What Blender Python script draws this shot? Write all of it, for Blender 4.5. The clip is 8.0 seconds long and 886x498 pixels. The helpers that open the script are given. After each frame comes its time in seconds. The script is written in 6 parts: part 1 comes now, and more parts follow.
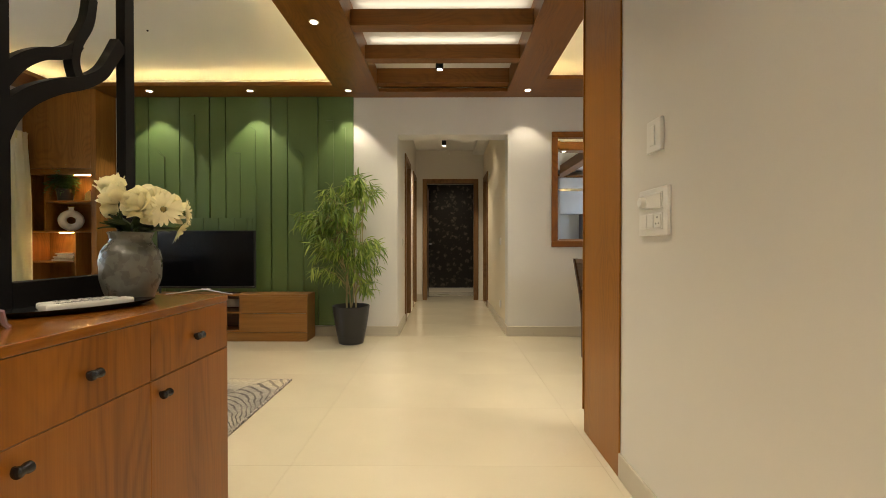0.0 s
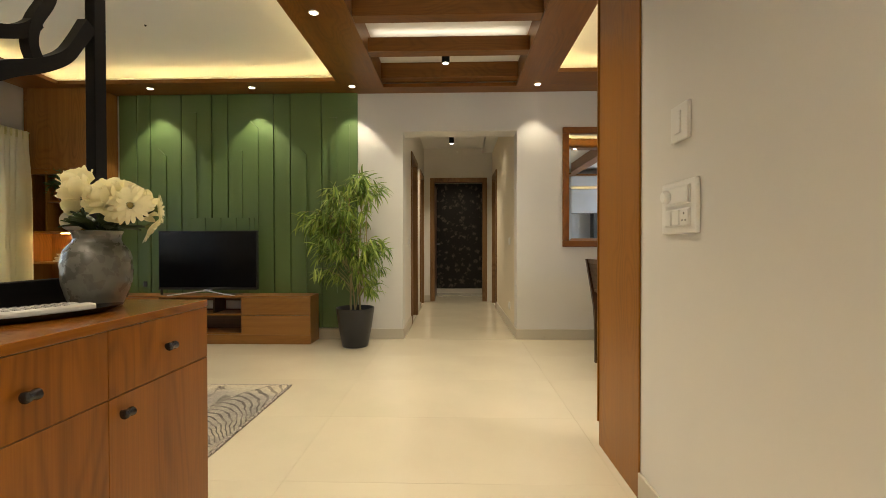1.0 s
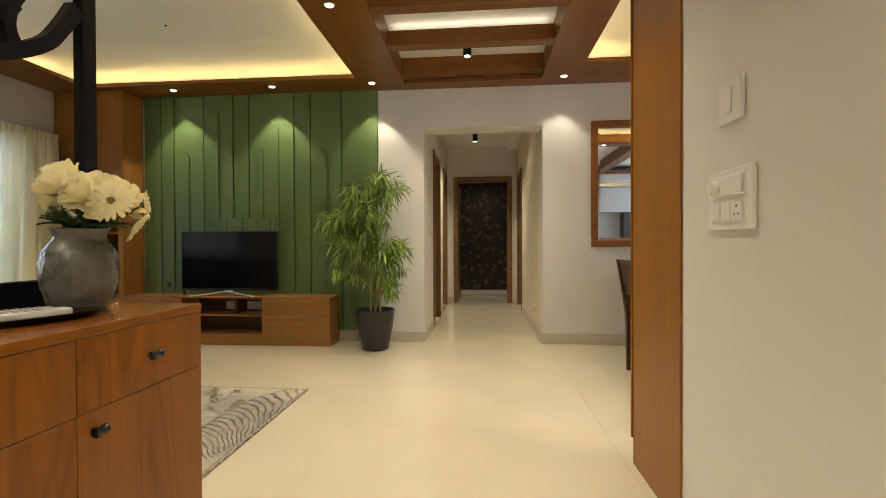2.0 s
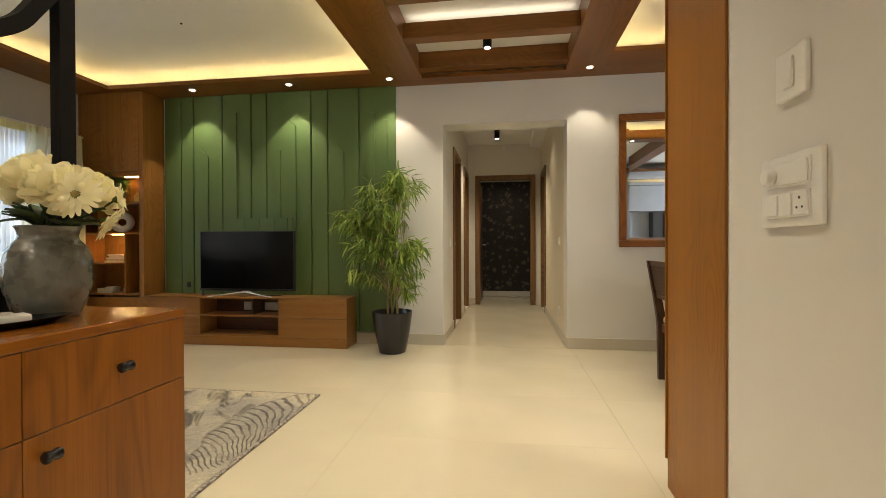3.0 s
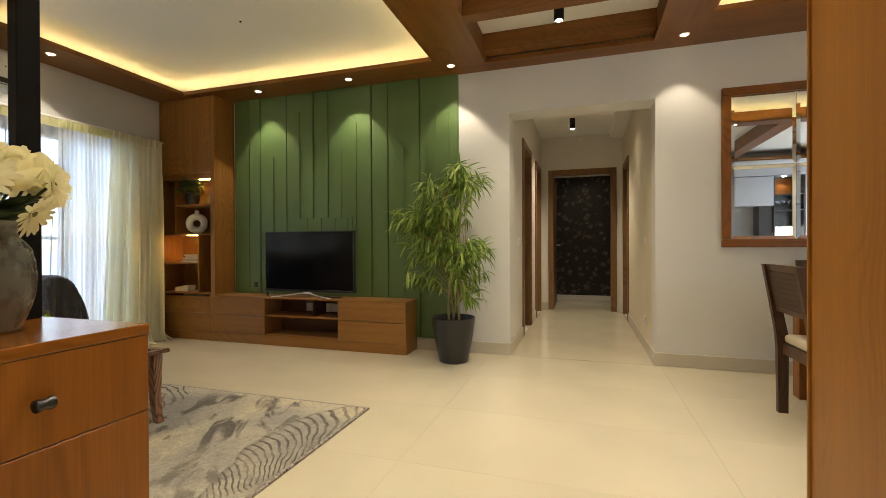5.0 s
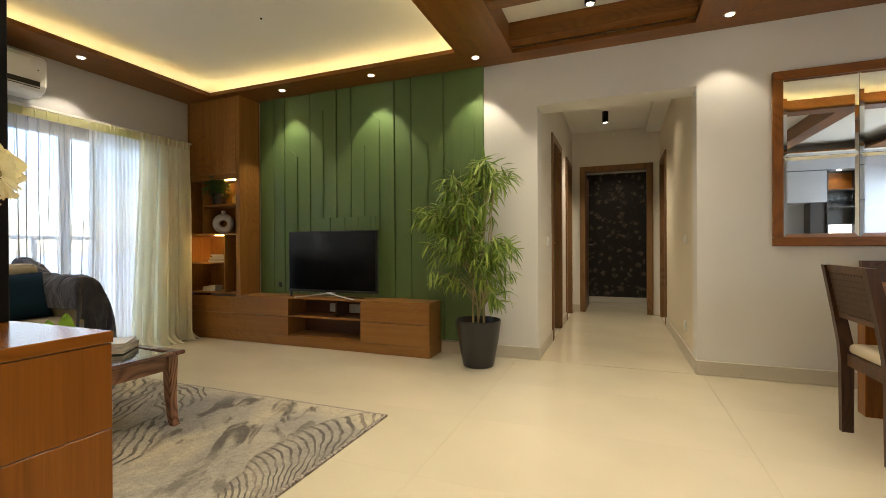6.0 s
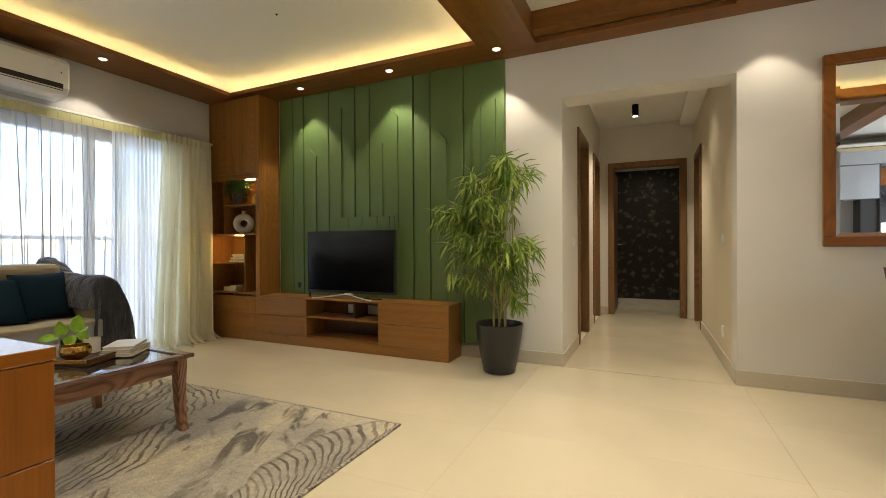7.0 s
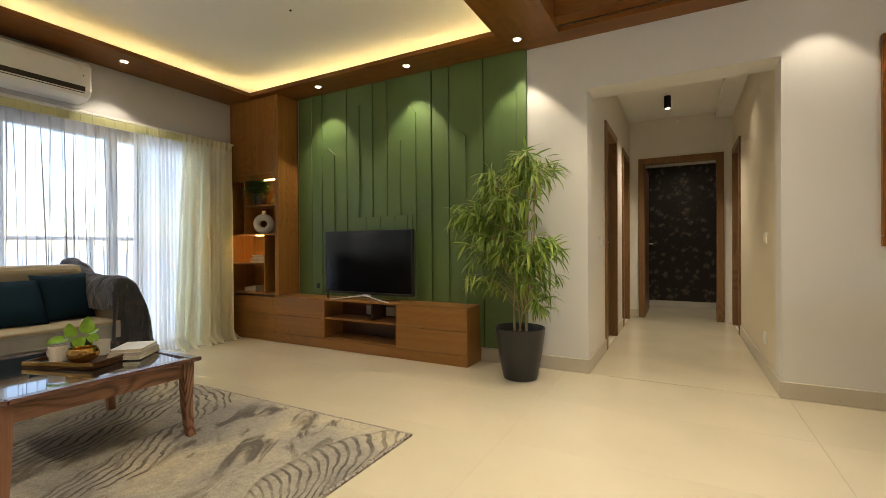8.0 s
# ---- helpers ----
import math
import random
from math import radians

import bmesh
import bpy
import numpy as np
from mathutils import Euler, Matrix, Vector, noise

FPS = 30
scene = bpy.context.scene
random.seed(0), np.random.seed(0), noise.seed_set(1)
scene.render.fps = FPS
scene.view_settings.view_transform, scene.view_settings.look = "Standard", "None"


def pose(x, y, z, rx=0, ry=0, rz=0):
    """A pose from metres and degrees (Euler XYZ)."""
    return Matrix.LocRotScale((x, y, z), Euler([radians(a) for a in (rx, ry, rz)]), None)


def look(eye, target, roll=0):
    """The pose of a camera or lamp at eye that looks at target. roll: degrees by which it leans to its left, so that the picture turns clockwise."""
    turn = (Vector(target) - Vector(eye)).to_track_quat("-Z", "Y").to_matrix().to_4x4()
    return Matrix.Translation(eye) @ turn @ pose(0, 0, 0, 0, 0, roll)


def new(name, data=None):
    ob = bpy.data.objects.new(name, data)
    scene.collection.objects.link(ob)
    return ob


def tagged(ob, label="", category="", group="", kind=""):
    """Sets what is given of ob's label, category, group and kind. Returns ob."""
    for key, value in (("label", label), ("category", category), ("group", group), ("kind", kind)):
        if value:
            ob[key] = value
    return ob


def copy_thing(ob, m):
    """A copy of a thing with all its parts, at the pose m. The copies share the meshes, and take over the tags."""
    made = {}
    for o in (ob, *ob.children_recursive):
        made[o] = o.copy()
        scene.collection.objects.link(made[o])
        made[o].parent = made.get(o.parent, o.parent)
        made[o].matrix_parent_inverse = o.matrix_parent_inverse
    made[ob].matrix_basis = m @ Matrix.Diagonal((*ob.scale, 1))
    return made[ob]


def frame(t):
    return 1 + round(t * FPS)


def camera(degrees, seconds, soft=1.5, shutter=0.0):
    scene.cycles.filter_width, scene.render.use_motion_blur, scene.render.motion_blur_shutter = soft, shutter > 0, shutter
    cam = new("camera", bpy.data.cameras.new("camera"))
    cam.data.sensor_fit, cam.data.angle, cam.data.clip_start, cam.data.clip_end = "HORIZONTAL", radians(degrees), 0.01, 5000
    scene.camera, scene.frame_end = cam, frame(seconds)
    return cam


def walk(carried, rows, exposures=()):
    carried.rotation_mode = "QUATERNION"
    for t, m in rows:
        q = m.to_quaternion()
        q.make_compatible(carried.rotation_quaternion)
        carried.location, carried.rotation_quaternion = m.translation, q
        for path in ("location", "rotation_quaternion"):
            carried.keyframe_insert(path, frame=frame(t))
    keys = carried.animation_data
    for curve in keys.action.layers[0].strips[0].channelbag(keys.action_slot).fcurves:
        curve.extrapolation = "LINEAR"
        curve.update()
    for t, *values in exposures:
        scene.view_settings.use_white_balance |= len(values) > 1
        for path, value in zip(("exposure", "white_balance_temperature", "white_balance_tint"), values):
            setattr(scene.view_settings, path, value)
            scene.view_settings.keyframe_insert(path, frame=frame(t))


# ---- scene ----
cam = camera(90.1, 8.0, soft=0.75)
PATH = [
    (0, (0.209, 0.077, 0.983), (0.196, 2.077, 0.962), -0.0),
    (0.5, (0.221, 0.149, 0.98), (0.195, 2.149, 0.962), -0.0),
    (1, (0.235, 0.224, 0.981), (0.179, 2.223, 0.961), -0.1),
    (1.5, (0.25, 0.299, 0.978), (0.136, 2.295, 0.96), -0.2),
    (3, (0.293, 0.523, 0.972), (0.014, 2.504, 0.958), -0.2),
    (3.5, (0.302, 0.61, 0.971), (-0.036, 2.582, 0.959), -0.2),
    (4, (0.3, 0.694, 0.966), (-0.12, 2.65, 0.956), -0.2),
    (4.5, (0.317, 0.792, 0.97), (-0.205, 2.723, 0.959), -0.2),
    (6, (0.319, 1.036, 0.961), (-0.416, 2.896, 0.953), -0.3),
    (6.5, (0.322, 1.113, 0.967), (-0.472, 2.948, 0.956), -0.3),
    (7, (0.315, 1.185, 0.967), (-0.527, 2.999, 0.957), -0.3),
    (7.5, (0.312, 1.266, 0.964), (-0.584, 3.054, 0.955), -0.3),
    (8, (0.32, 1.34, 0.971), (-0.632, 3.099, 0.96), -0.4),
]
walk(cam, [(t, look(eye, target, roll)) for t, eye, target, roll in PATH])


# ---- world, sun, large lights ----
world = bpy.data.worlds.new("world")
scene.world = world
world.use_nodes = True
wn = world.node_tree
sky = wn.nodes.new("ShaderNodeTexSky")
sky.sky_type, sky.sun_disc = "NISHITA", False
sky.sun_elevation, sky.sun_rotation = radians(55), radians(205)
sky.air_density, sky.dust_density, sky.ozone_density = 1.0, 1.0, 1.0
wn.links.new(sky.outputs["Color"], wn.nodes["Background"].inputs["Color"])
wn.nodes["Background"].inputs["Strength"].default_value = 0.39

window_light = new("window_daylight", bpy.data.lights.new("window_daylight", "AREA"))
window_light.data.shape, window_light.data.size, window_light.data.size_y = "RECTANGLE", 1.5, 1.1
window_light.data.energy, window_light.data.color = 16, (0.80, 0.90, 1.0)
window_light.matrix_world = look((4.66, 0.05, 1.55), (0.0, 0.05, 1.55))

sun = new("sun", bpy.data.lights.new("sun", "SUN"))
sun.data.energy, sun.data.angle, sun.data.color = 0.8, radians(12), (1.0, 0.96, 0.9)
sun.matrix_world = look((0, 0, 0), (0.35, 0.75, -0.7))

WARM = (1.0, 0.86, 0.64)
scene.view_settings.exposure = 1.02


def downlight(x, y, z, watts, size=78, blend=0.25, color=WARM):
    """The beam of one recessed or surface spot lamp, straight down."""
    ob = new("downlight_beam", bpy.data.lights.new("downlight_beam", "SPOT"))
    ob.data.energy, ob.data.color = watts, color
    ob.data.spot_size, ob.data.spot_blend, ob.data.shadow_soft_size = radians(size), blend, 0.035
    ob.location = (x, y, z)
    return ob


# ---- materials ----
def nodes_of(m):
    m.use_nodes = True
    return m.node_tree, m.node_tree.nodes["Principled BSDF"]


def mat(name, color, rough=0.5, metal=0.0, vary=0.08, scale=6.0, bump=0.05, fine=80.0, coat=0.0, spec=0.5, stretch=(1, 1, 1)):
    """A surface with variation at two scales: broad mottling of the colour and a fine relief."""
    m = bpy.data.materials.new(name)
    t, b = nodes_of(m)
    co = t.nodes.new("ShaderNodeTexCoord")
    mp = t.nodes.new("ShaderNodeMapping")
    mp.inputs["Scale"].default_value = stretch
    t.links.new(co.outputs["Object"], mp.inputs["Vector"])
    n1 = t.nodes.new("ShaderNodeTexNoise")
    n1.inputs["Scale"].default_value, n1.inputs["Detail"].default_value = scale, 5
    n2 = t.nodes.new("ShaderNodeTexNoise")
    n2.inputs["Scale"].default_value, n2.inputs["Detail"].default_value = fine, 3
    t.links.new(mp.outputs[0], n1.inputs["Vector"])
    t.links.new(mp.outputs[0], n2.inputs["Vector"])
    r = t.nodes.new("ShaderNodeValToRGB")
    lo = [c * (1 - vary) for c in color]
    hi = [min(1, c * (1 + vary)) for c in color]
    r.color_ramp.elements[0].position, r.color_ramp.elements[1].position = 0.3, 0.7
    r.color_ramp.elements[0].color, r.color_ramp.elements[1].color = (*lo, 1), (*hi, 1)
    t.links.new(n1.outputs["Fac"], r.inputs["Fac"])
    t.links.new(r.outputs["Color"], b.inputs["Base Color"])
    rr = t.nodes.new("ShaderNodeMapRange")
    rr.inputs["To Min"].default_value, rr.inputs["To Max"].default_value = max(0.02, rough - 0.07), min(1, rough + 0.07)
    t.links.new(n1.outputs["Fac"], rr.inputs["Value"])
    t.links.new(rr.outputs[0], b.inputs["Roughness"])
    b.inputs["Metallic"].default_value = metal
    b.inputs["Coat Weight"].default_value = coat
    b.inputs["Specular IOR Level"].default_value = spec
    if bump:
        bp = t.nodes.new("ShaderNodeBump")
        bp.inputs["Strength"].default_value, bp.inputs["Distance"].default_value = bump, 0.004
        t.links.new(n2.outputs["Fac"], bp.inputs["Height"])
        t.links.new(bp.outputs[0], b.inputs["Normal"])
    return m


class Graph:
    """Short hand for wiring the nodes of one material."""

    def __init__(self, m):
        self.t, self.b = nodes_of(m)
        self.at = self.t.nodes.new("ShaderNodeTexCoord").outputs["Object"]

    def plug(self, value, socket):
        if isinstance(value, (int, float, tuple)):
            socket.default_value = value
        else:
            self.t.links.new(value, socket)

    def math(self, op, a, b=0.0, c=0.0):
        n = self.t.nodes.new("ShaderNodeMath")
        n.operation = op
        for k, v in enumerate((a, b, c)):
            self.plug(v, n.inputs[k])
        return n.outputs[0]

    def vec(self, op, a, b):
        n = self.t.nodes.new("ShaderNodeVectorMath")
        n.operation = op
        self.plug(a, n.inputs[0])
        self.plug(b, n.inputs[1])
        return n.outputs["Value"] if op in ("DOT_PRODUCT", "LENGTH") else n.outputs[0]

    def map(self, v, scale=(1, 1, 1), turn=0.0, place=(0, 0, 0)):
        n = self.t.nodes.new("ShaderNodeMapping")
        n.inputs["Scale"].default_value, n.inputs["Rotation"].default_value, n.inputs["Location"].default_value = scale, (0, 0, turn), place
        self.plug(v, n.inputs["Vector"])
        return n.outputs[0]

    def noise(self, v, scale, detail=2.0, bend=0.0, out="Fac"):
        n = self.t.nodes.new("ShaderNodeTexNoise")
        n.inputs["Scale"].default_value, n.inputs["Detail"].default_value, n.inputs["Distortion"].default_value = scale, detail, bend
        self.plug(v, n.inputs["Vector"])
        return n.outputs[out]

    def step(self, v, lo, hi, a=0.0, b=1.0):
        n = self.t.nodes.new("ShaderNodeMapRange")
        n.interpolation_type = "SMOOTHSTEP"
        for k, x in zip(("Value", "From Min", "From Max", "To Min", "To Max"), (v, lo, hi, a, b)):
            self.plug(x, n.inputs[k])
        return n.outputs[0]

    def ramp(self, v, stops):
        n = self.t.nodes.new("ShaderNodeValToRGB")
        e = n.color_ramp.elements
        e[0].position, e[0].color = stops[0][0], (*stops[0][1], 1)
        e[1].position, e[1].color = stops[-1][0], (*stops[-1][1], 1)
        for p, c in stops[1:-1]:
            e.new(p).color = (*c, 1)
        self.plug(v, n.inputs["Fac"])
        return n.outputs["Color"]

    def blend(self, f, a, b, how="MIX"):
        n = self.t.nodes.new("ShaderNodeMix")
        n.data_type, n.blend_type = "RGBA", how
        for k, v in ((0, f), (6, a), (7, b)):
            self.plug(v, n.inputs[k])
        return n.outputs[2]

    def relief(self, v, strength, depth):
        n = self.t.nodes.new("ShaderNodeBump")
        n.inputs["Strength"].default_value, n.inputs["Distance"].default_value = strength, depth
        self.plug(v, n.inputs["Height"])
        self.plug(n.outputs[0], self.b.inputs["Normal"])


def wood(name, dark, light, axis="z", rough=0.38, size=1.0, coat=0.06, figure=0.13, spec=0.35):
    """Sawn timber veneer: straight streaks and pores along one axis, with patches of cathedral figure."""
    m = bpy.data.materials.new(name)
    g = Graph(m)
    rnd = g.t.nodes.new("ShaderNodeObjectInfo").outputs["Random"]
    shift = g.math("MULTIPLY", rnd, 7.0)
    cx = g.t.nodes.new("ShaderNodeCombineXYZ")
    for k in range(3):
        g.plug(shift, cx.inputs[k])
    at = g.vec("ADD", g.at, cx.outputs[0])

    def along(a, c):
        return tuple((c if k == axis else a) * size for k in "xyz")

    arches = g.noise(g.map(at, along(3.6, 0.95)), 1.2, 1.0, 0.1)
    rings = g.math("POWER", g.math("MULTIPLY_ADD", g.math("SINE", g.math("MULTIPLY", arches, 125.0)), 0.5, 0.5), 2.2)
    patch = g.step(g.noise(g.map(at, along(2.0, 0.8), 0.0, (5, 2, 8)), 1.3, 1.0), 0.40, 0.56)
    streak = g.noise(g.map(at, along(26.0, 0.55)), 1.0, 3.0, 0.2)
    broad = g.noise(g.map(at, along(6.0, 0.35), 0.0, (1, 9, 4)), 1.0, 2.0)
    pores = g.noise(g.map(at, along(210.0, 5.0)), 1.0, 3.0)
    tone = g.math("MULTIPLY_ADD", g.math("SUBTRACT", streak, 0.5), 0.55, 0.56)
    tone = g.math("MULTIPLY_ADD", g.math("SUBTRACT", broad, 0.5), 0.42, tone)
    tone = g.math("MULTIPLY_ADD", g.math("SUBTRACT", pores, 0.5), 0.42, tone)
    tone = g.math("MULTIPLY_ADD", g.math("MULTIPLY", rings, patch), -2.4 * figure, tone)
    g.plug(g.ramp(tone, ((0.12, dark), (0.85, light))), g.b.inputs["Base Color"])
    g.plug(g.math("MULTIPLY_ADD", streak, 0.12, rough - 0.06), g.b.inputs["Roughness"])
    g.b.inputs["Specular IOR Level"].default_value = spec
    g.b.inputs["Coat Weight"].default_value, g.b.inputs["Coat Roughness"].default_value = coat, 0.2
    g.relief(pores, 0.15, 0.0015)
    return m


def glow(name, color, strength):
    m = bpy.data.materials.new(name)
    t, b = nodes_of(m)
    b.inputs["Base Color"].default_value = (*color, 1)
    b.inputs["Emission Color"].default_value = (*color, 1)
    b.inputs["Emission Strength"].default_value = strength
    return m


def glass(name, color=(1, 1, 1), rough=0.0):
    m = bpy.data.materials.new(name)
    t, b = nodes_of(m)
    b.inputs["Base Color"].default_value = (*color, 1)
    b.inputs["Roughness"].default_value = rough
    b.inputs["Transmission Weight"].default_value = 1.0
    b.inputs["IOR"].default_value = 1.45
    return m


def cloth(name, color, see=0.0, glow_through=0.4, rough=0.9, weave=900.0):
    """Woven cloth: diffuse and translucent, with open gaps where it is sheer."""
    m = bpy.data.materials.new(name)
    t, b = nodes_of(m)
    out = t.nodes["Material Output"]
    co = t.nodes.new("ShaderNodeTexCoord")
    n = t.nodes.new("ShaderNodeTexNoise")
    n.inputs["Scale"].default_value = 5.0
    t.links.new(co.outputs["Object"], n.inputs["Vector"])
    r = t.nodes.new("ShaderNodeValToRGB")
    r.color_ramp.elements[0].color = (*[c * 0.9 for c in color], 1)
    r.color_ramp.elements[1].color = (*color, 1)
    t.links.new(n.outputs["Fac"], r.inputs["Fac"])
    t.links.new(r.outputs["Color"], b.inputs["Base Color"])
    b.inputs["Roughness"].default_value = rough
    b.inputs["Specular IOR Level"].default_value = 0.1
    tr = t.nodes.new("ShaderNodeBsdfTranslucent")
    t.links.new(r.outputs["Color"], tr.inputs["Color"])
    m1 = t.nodes.new("ShaderNodeMixShader")
    m1.inputs[0].default_value = glow_through
    t.links.new(b.outputs[0], m1.inputs[1])
    t.links.new(tr.outputs[0], m1.inputs[2])
    last = m1
    if see:
        gap = t.nodes.new("ShaderNodeBsdfTransparent")
        m2 = t.nodes.new("ShaderNodeMixShader")
        m2.inputs[0].default_value = see
        t.links.new(m1.outputs[0], m2.inputs[1])
        t.links.new(gap.outputs[0], m2.inputs[2])
        last = m2
    t.links.new(last.outputs[0], out.inputs["Surface"])
    w = t.nodes.new("ShaderNodeTexNoise")
    w.inputs["Scale"].default_value = weave
    t.links.new(co.outputs["Object"], w.inputs["Vector"])
    bp = t.nodes.new("ShaderNodeBump")
    bp.inputs["Strength"].default_value, bp.inputs["Distance"].default_value = 0.15, 0.002
    t.links.new(w.outputs["Fac"], bp.inputs["Height"])
    t.links.new(bp.outputs[0], b.inputs["Normal"])
    return m


TEAK_D, TEAK_L = (0.125, 0.037, 0.003), (0.305, 0.106, 0.010)
teak_x, teak_y, teak_z = (wood("teak_" + a, TEAK_D, TEAK_L, a, 0.36, 1.0, 0.06, 0.085) for a in "xyz")
polished = wood("polished_teak", TEAK_D, TEAK_L, "y", 0.22, 1.0, 0.8, 0.07)
teak_post = wood("teak_post", (0.19, 0.070, 0.008), (0.34, 0.138, 0.018), "z", 0.40, 1.0, 0.04, 0.07)
SOF_D, SOF_L = (0.10, 0.037, 0.005), (0.255, 0.100, 0.018)
soffit_x, soffit_y = wood("soffit_wood_x", SOF_D, SOF_L, "x", 0.42, 1.0, 0.06, 0.06), wood("soffit_wood_y", SOF_D, SOF_L, "y", 0.42, 1.0, 0.06, 0.06)
UNIT_D, UNIT_L = (0.18, 0.075, 0.014), (0.36, 0.168, 0.040)
unit_x, unit_z = wood("unit_wood_x", UNIT_D, UNIT_L, "x", 0.42, 1.0, 0.06, 0.07), wood("unit_wood_z", UNIT_D, UNIT_L, "z", 0.42, 1.0, 0.06, 0.08)
rose_y, rose_z = wood("rosewood_y", (0.055, 0.020, 0.012), (0.40, 0.20, 0.115), "y", 0.30, 1.5, 0.3, 0.12), wood("rosewood_z", (0.055, 0.020, 0.012), (0.40, 0.20, 0.115), "z", 0.30, 1.5, 0.3, 0.12)
rose_dark = wood("rosewood_edge", (0.03, 0.011, 0.008), (0.17, 0.07, 0.045), "y", 0.22, 1.4, 0.8, 0.10)
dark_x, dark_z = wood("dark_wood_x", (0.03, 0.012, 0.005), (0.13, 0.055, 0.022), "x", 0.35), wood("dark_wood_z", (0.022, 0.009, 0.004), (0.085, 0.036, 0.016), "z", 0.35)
paint = mat("wall_paint", (0.68, 0.655, 0.60), 0.6, vary=0.025, scale=1.3, bump=0.05, fine=220)
paint_white = mat("white_wall_paint", (0.67, 0.66, 0.63), 0.6, vary=0.025, scale=1.3, bump=0.05, fine=220)
paint_cream = mat("cream_wall_paint", (0.70, 0.63, 0.49), 0.6, vary=0.025, scale=1.3, bump=0.05, fine=220)
paint_grey = mat("grey_paint", (0.50, 0.50, 0.52), 0.6, vary=0.03, scale=1.5, bump=0.05, fine=220)
white_ceiling = mat("ceiling_paint", (0.77, 0.77, 0.74), 0.7, vary=0.02, scale=1.2, bump=0.03, fine=200)
green = mat("green_paint", (0.102, 0.168, 0.054), 0.5, vary=0.05, scale=2.0, bump=0.04, fine=260)
tile_mat = mat("vitrified_tile", (0.61, 0.548, 0.415), 0.09, vary=0.05, scale=1.6, bump=0, fine=9, spec=0.5, coat=0.35)
grout_mat = mat("grout", (0.56, 0.505, 0.385), 0.6, vary=0.1, scale=20)
skirt_mat = mat("skirting_tile", (0.52, 0.475, 0.385), 0.3, vary=0.05, scale=3, bump=0.02)
black_metal = mat("black_metal", (0.007, 0.007, 0.008), 0.5, vary=0.1, scale=9, bump=0.03, spec=0.15)
black_plastic = mat("black_plastic", (0.014, 0.014, 0.015), 0.3, vary=0.1, scale=9, bump=0.02)
screen_mat = mat("screen_glass", (0.004, 0.004, 0.005), 0.14, vary=0.1, scale=2, bump=0, spec=0.2)
chrome = mat("brushed_metal", (0.80, 0.80, 0.80), 0.38, 0.75, vary=0.04, scale=12, bump=0.02)
brass = mat("brass", (0.62, 0.40, 0.13), 0.2, 1.0, vary=0.1, scale=20, bump=0.08, fine=60)
white_plastic = mat("white_plastic", (0.78, 0.77, 0.73), 0.3, vary=0.02, scale=8, bump=0.01)
lamp_glow = glow("lamp_glow", (1.0, 0.86, 0.66), 9.0)
cove_glow = glow("cove_glow", (1.0, 0.79, 0.33), 14.5)
joist_glow = glow("joist_glow", (1.0, 0.88, 0.70), 1.1)
strip_glow = glow("strip_glow", (1.0, 0.64, 0.24), 150.0)
clear_glass = glass("window_glass")


# ---- mesh helpers ----
def box(bm, x0, x1, y0, y1, z0, z1, bev=0.0, seg=1):
    """A box, its edges rounded by bev."""
    vs = [bm.verts.new((x, y, z)) for x in (x0, x1) for y in (y0, y1) for z in (z0, z1)]
    fs = [bm.faces.new([vs[i] for i in q]) for q in ((0, 1, 3, 2), (4, 6, 7, 5), (0, 4, 5, 1), (2, 3, 7, 6), (0, 2, 6, 4), (1, 5, 7, 3))]
    if bev:
        es = list({e for f in fs for e in f.edges})
        bmesh.ops.bevel(bm, geom=es, offset=bev, segments=seg, affect="EDGES", profile=0.5)
    return bm


def lathe(bm, profile, at=(0, 0, 0), n=28):
    """A body turned about the upright axis; profile: (radius, height) from bottom to top, both ends closed."""
    rings = [[bm.verts.new((at[0] + r * math.cos(a), at[1] + r * math.sin(a), at[2] + z)) for a in (2 * math.pi * k / n for k in range(n))] for r, z in profile]
    for lo, hi in zip(rings, rings[1:]):
        for k in range(n):
            bm.faces.new((lo[k], lo[(k + 1) % n], hi[(k + 1) % n], hi[k]))
    bm.faces.new(rings[0][::-1])
    bm.faces.new(rings[-1])
    return bm


def tube(bm, path, radii, n=8):
    """A round rod along a path of points with a radius at each."""
    pts = [Vector(p) for p in path]
    rings = []
    for i, p in enumerate(pts):
        d = (pts[min(i + 1, len(pts) - 1)] - pts[max(i - 1, 0)]).normalized()
        u = d.cross(Vector((0.31, 0.47, 0.83))).normalized()
        v = d.cross(u)
        r = radii[i] if isinstance(radii, (list, tuple)) else radii
        rings.append([bm.verts.new(p + r * (math.cos(a) * u + math.sin(a) * v)) for a in (2 * math.pi * k / n for k in range(n))])
    for lo, hi in zip(rings, rings[1:]):
        for k in range(n):
            bm.faces.new((lo[k], lo[(k + 1) % n], hi[(k + 1) % n], hi[k]))
    bm.faces.new(rings[0][::-1])
    bm.faces.new(rings[-1])
    return bm


def sweep(bm, sections):
    """A solid through a row of closed outlines of the same length."""
    rings = [[bm.verts.new(p) for p in s] for s in sections]
    n = len(rings[0])
    for lo, hi in zip(rings, rings[1:]):
        for k in range(n):
            bm.faces.new((lo[k], lo[(k + 1) % n], hi[(k + 1) % n], hi[k]))
    bm.faces.new(rings[0][::-1])
    bm.faces.new(rings[-1])
    return bm


def prism(bm, outline, axis, lo, hi):
    """A flat outline given thickness along one axis (0, 1, 2)."""
    def at(p, d):
        q = list(p)
        q.insert(axis, d)
        return q
    return sweep(bm, [[at(p, lo) for p in outline], [at(p, hi) for p in outline]])


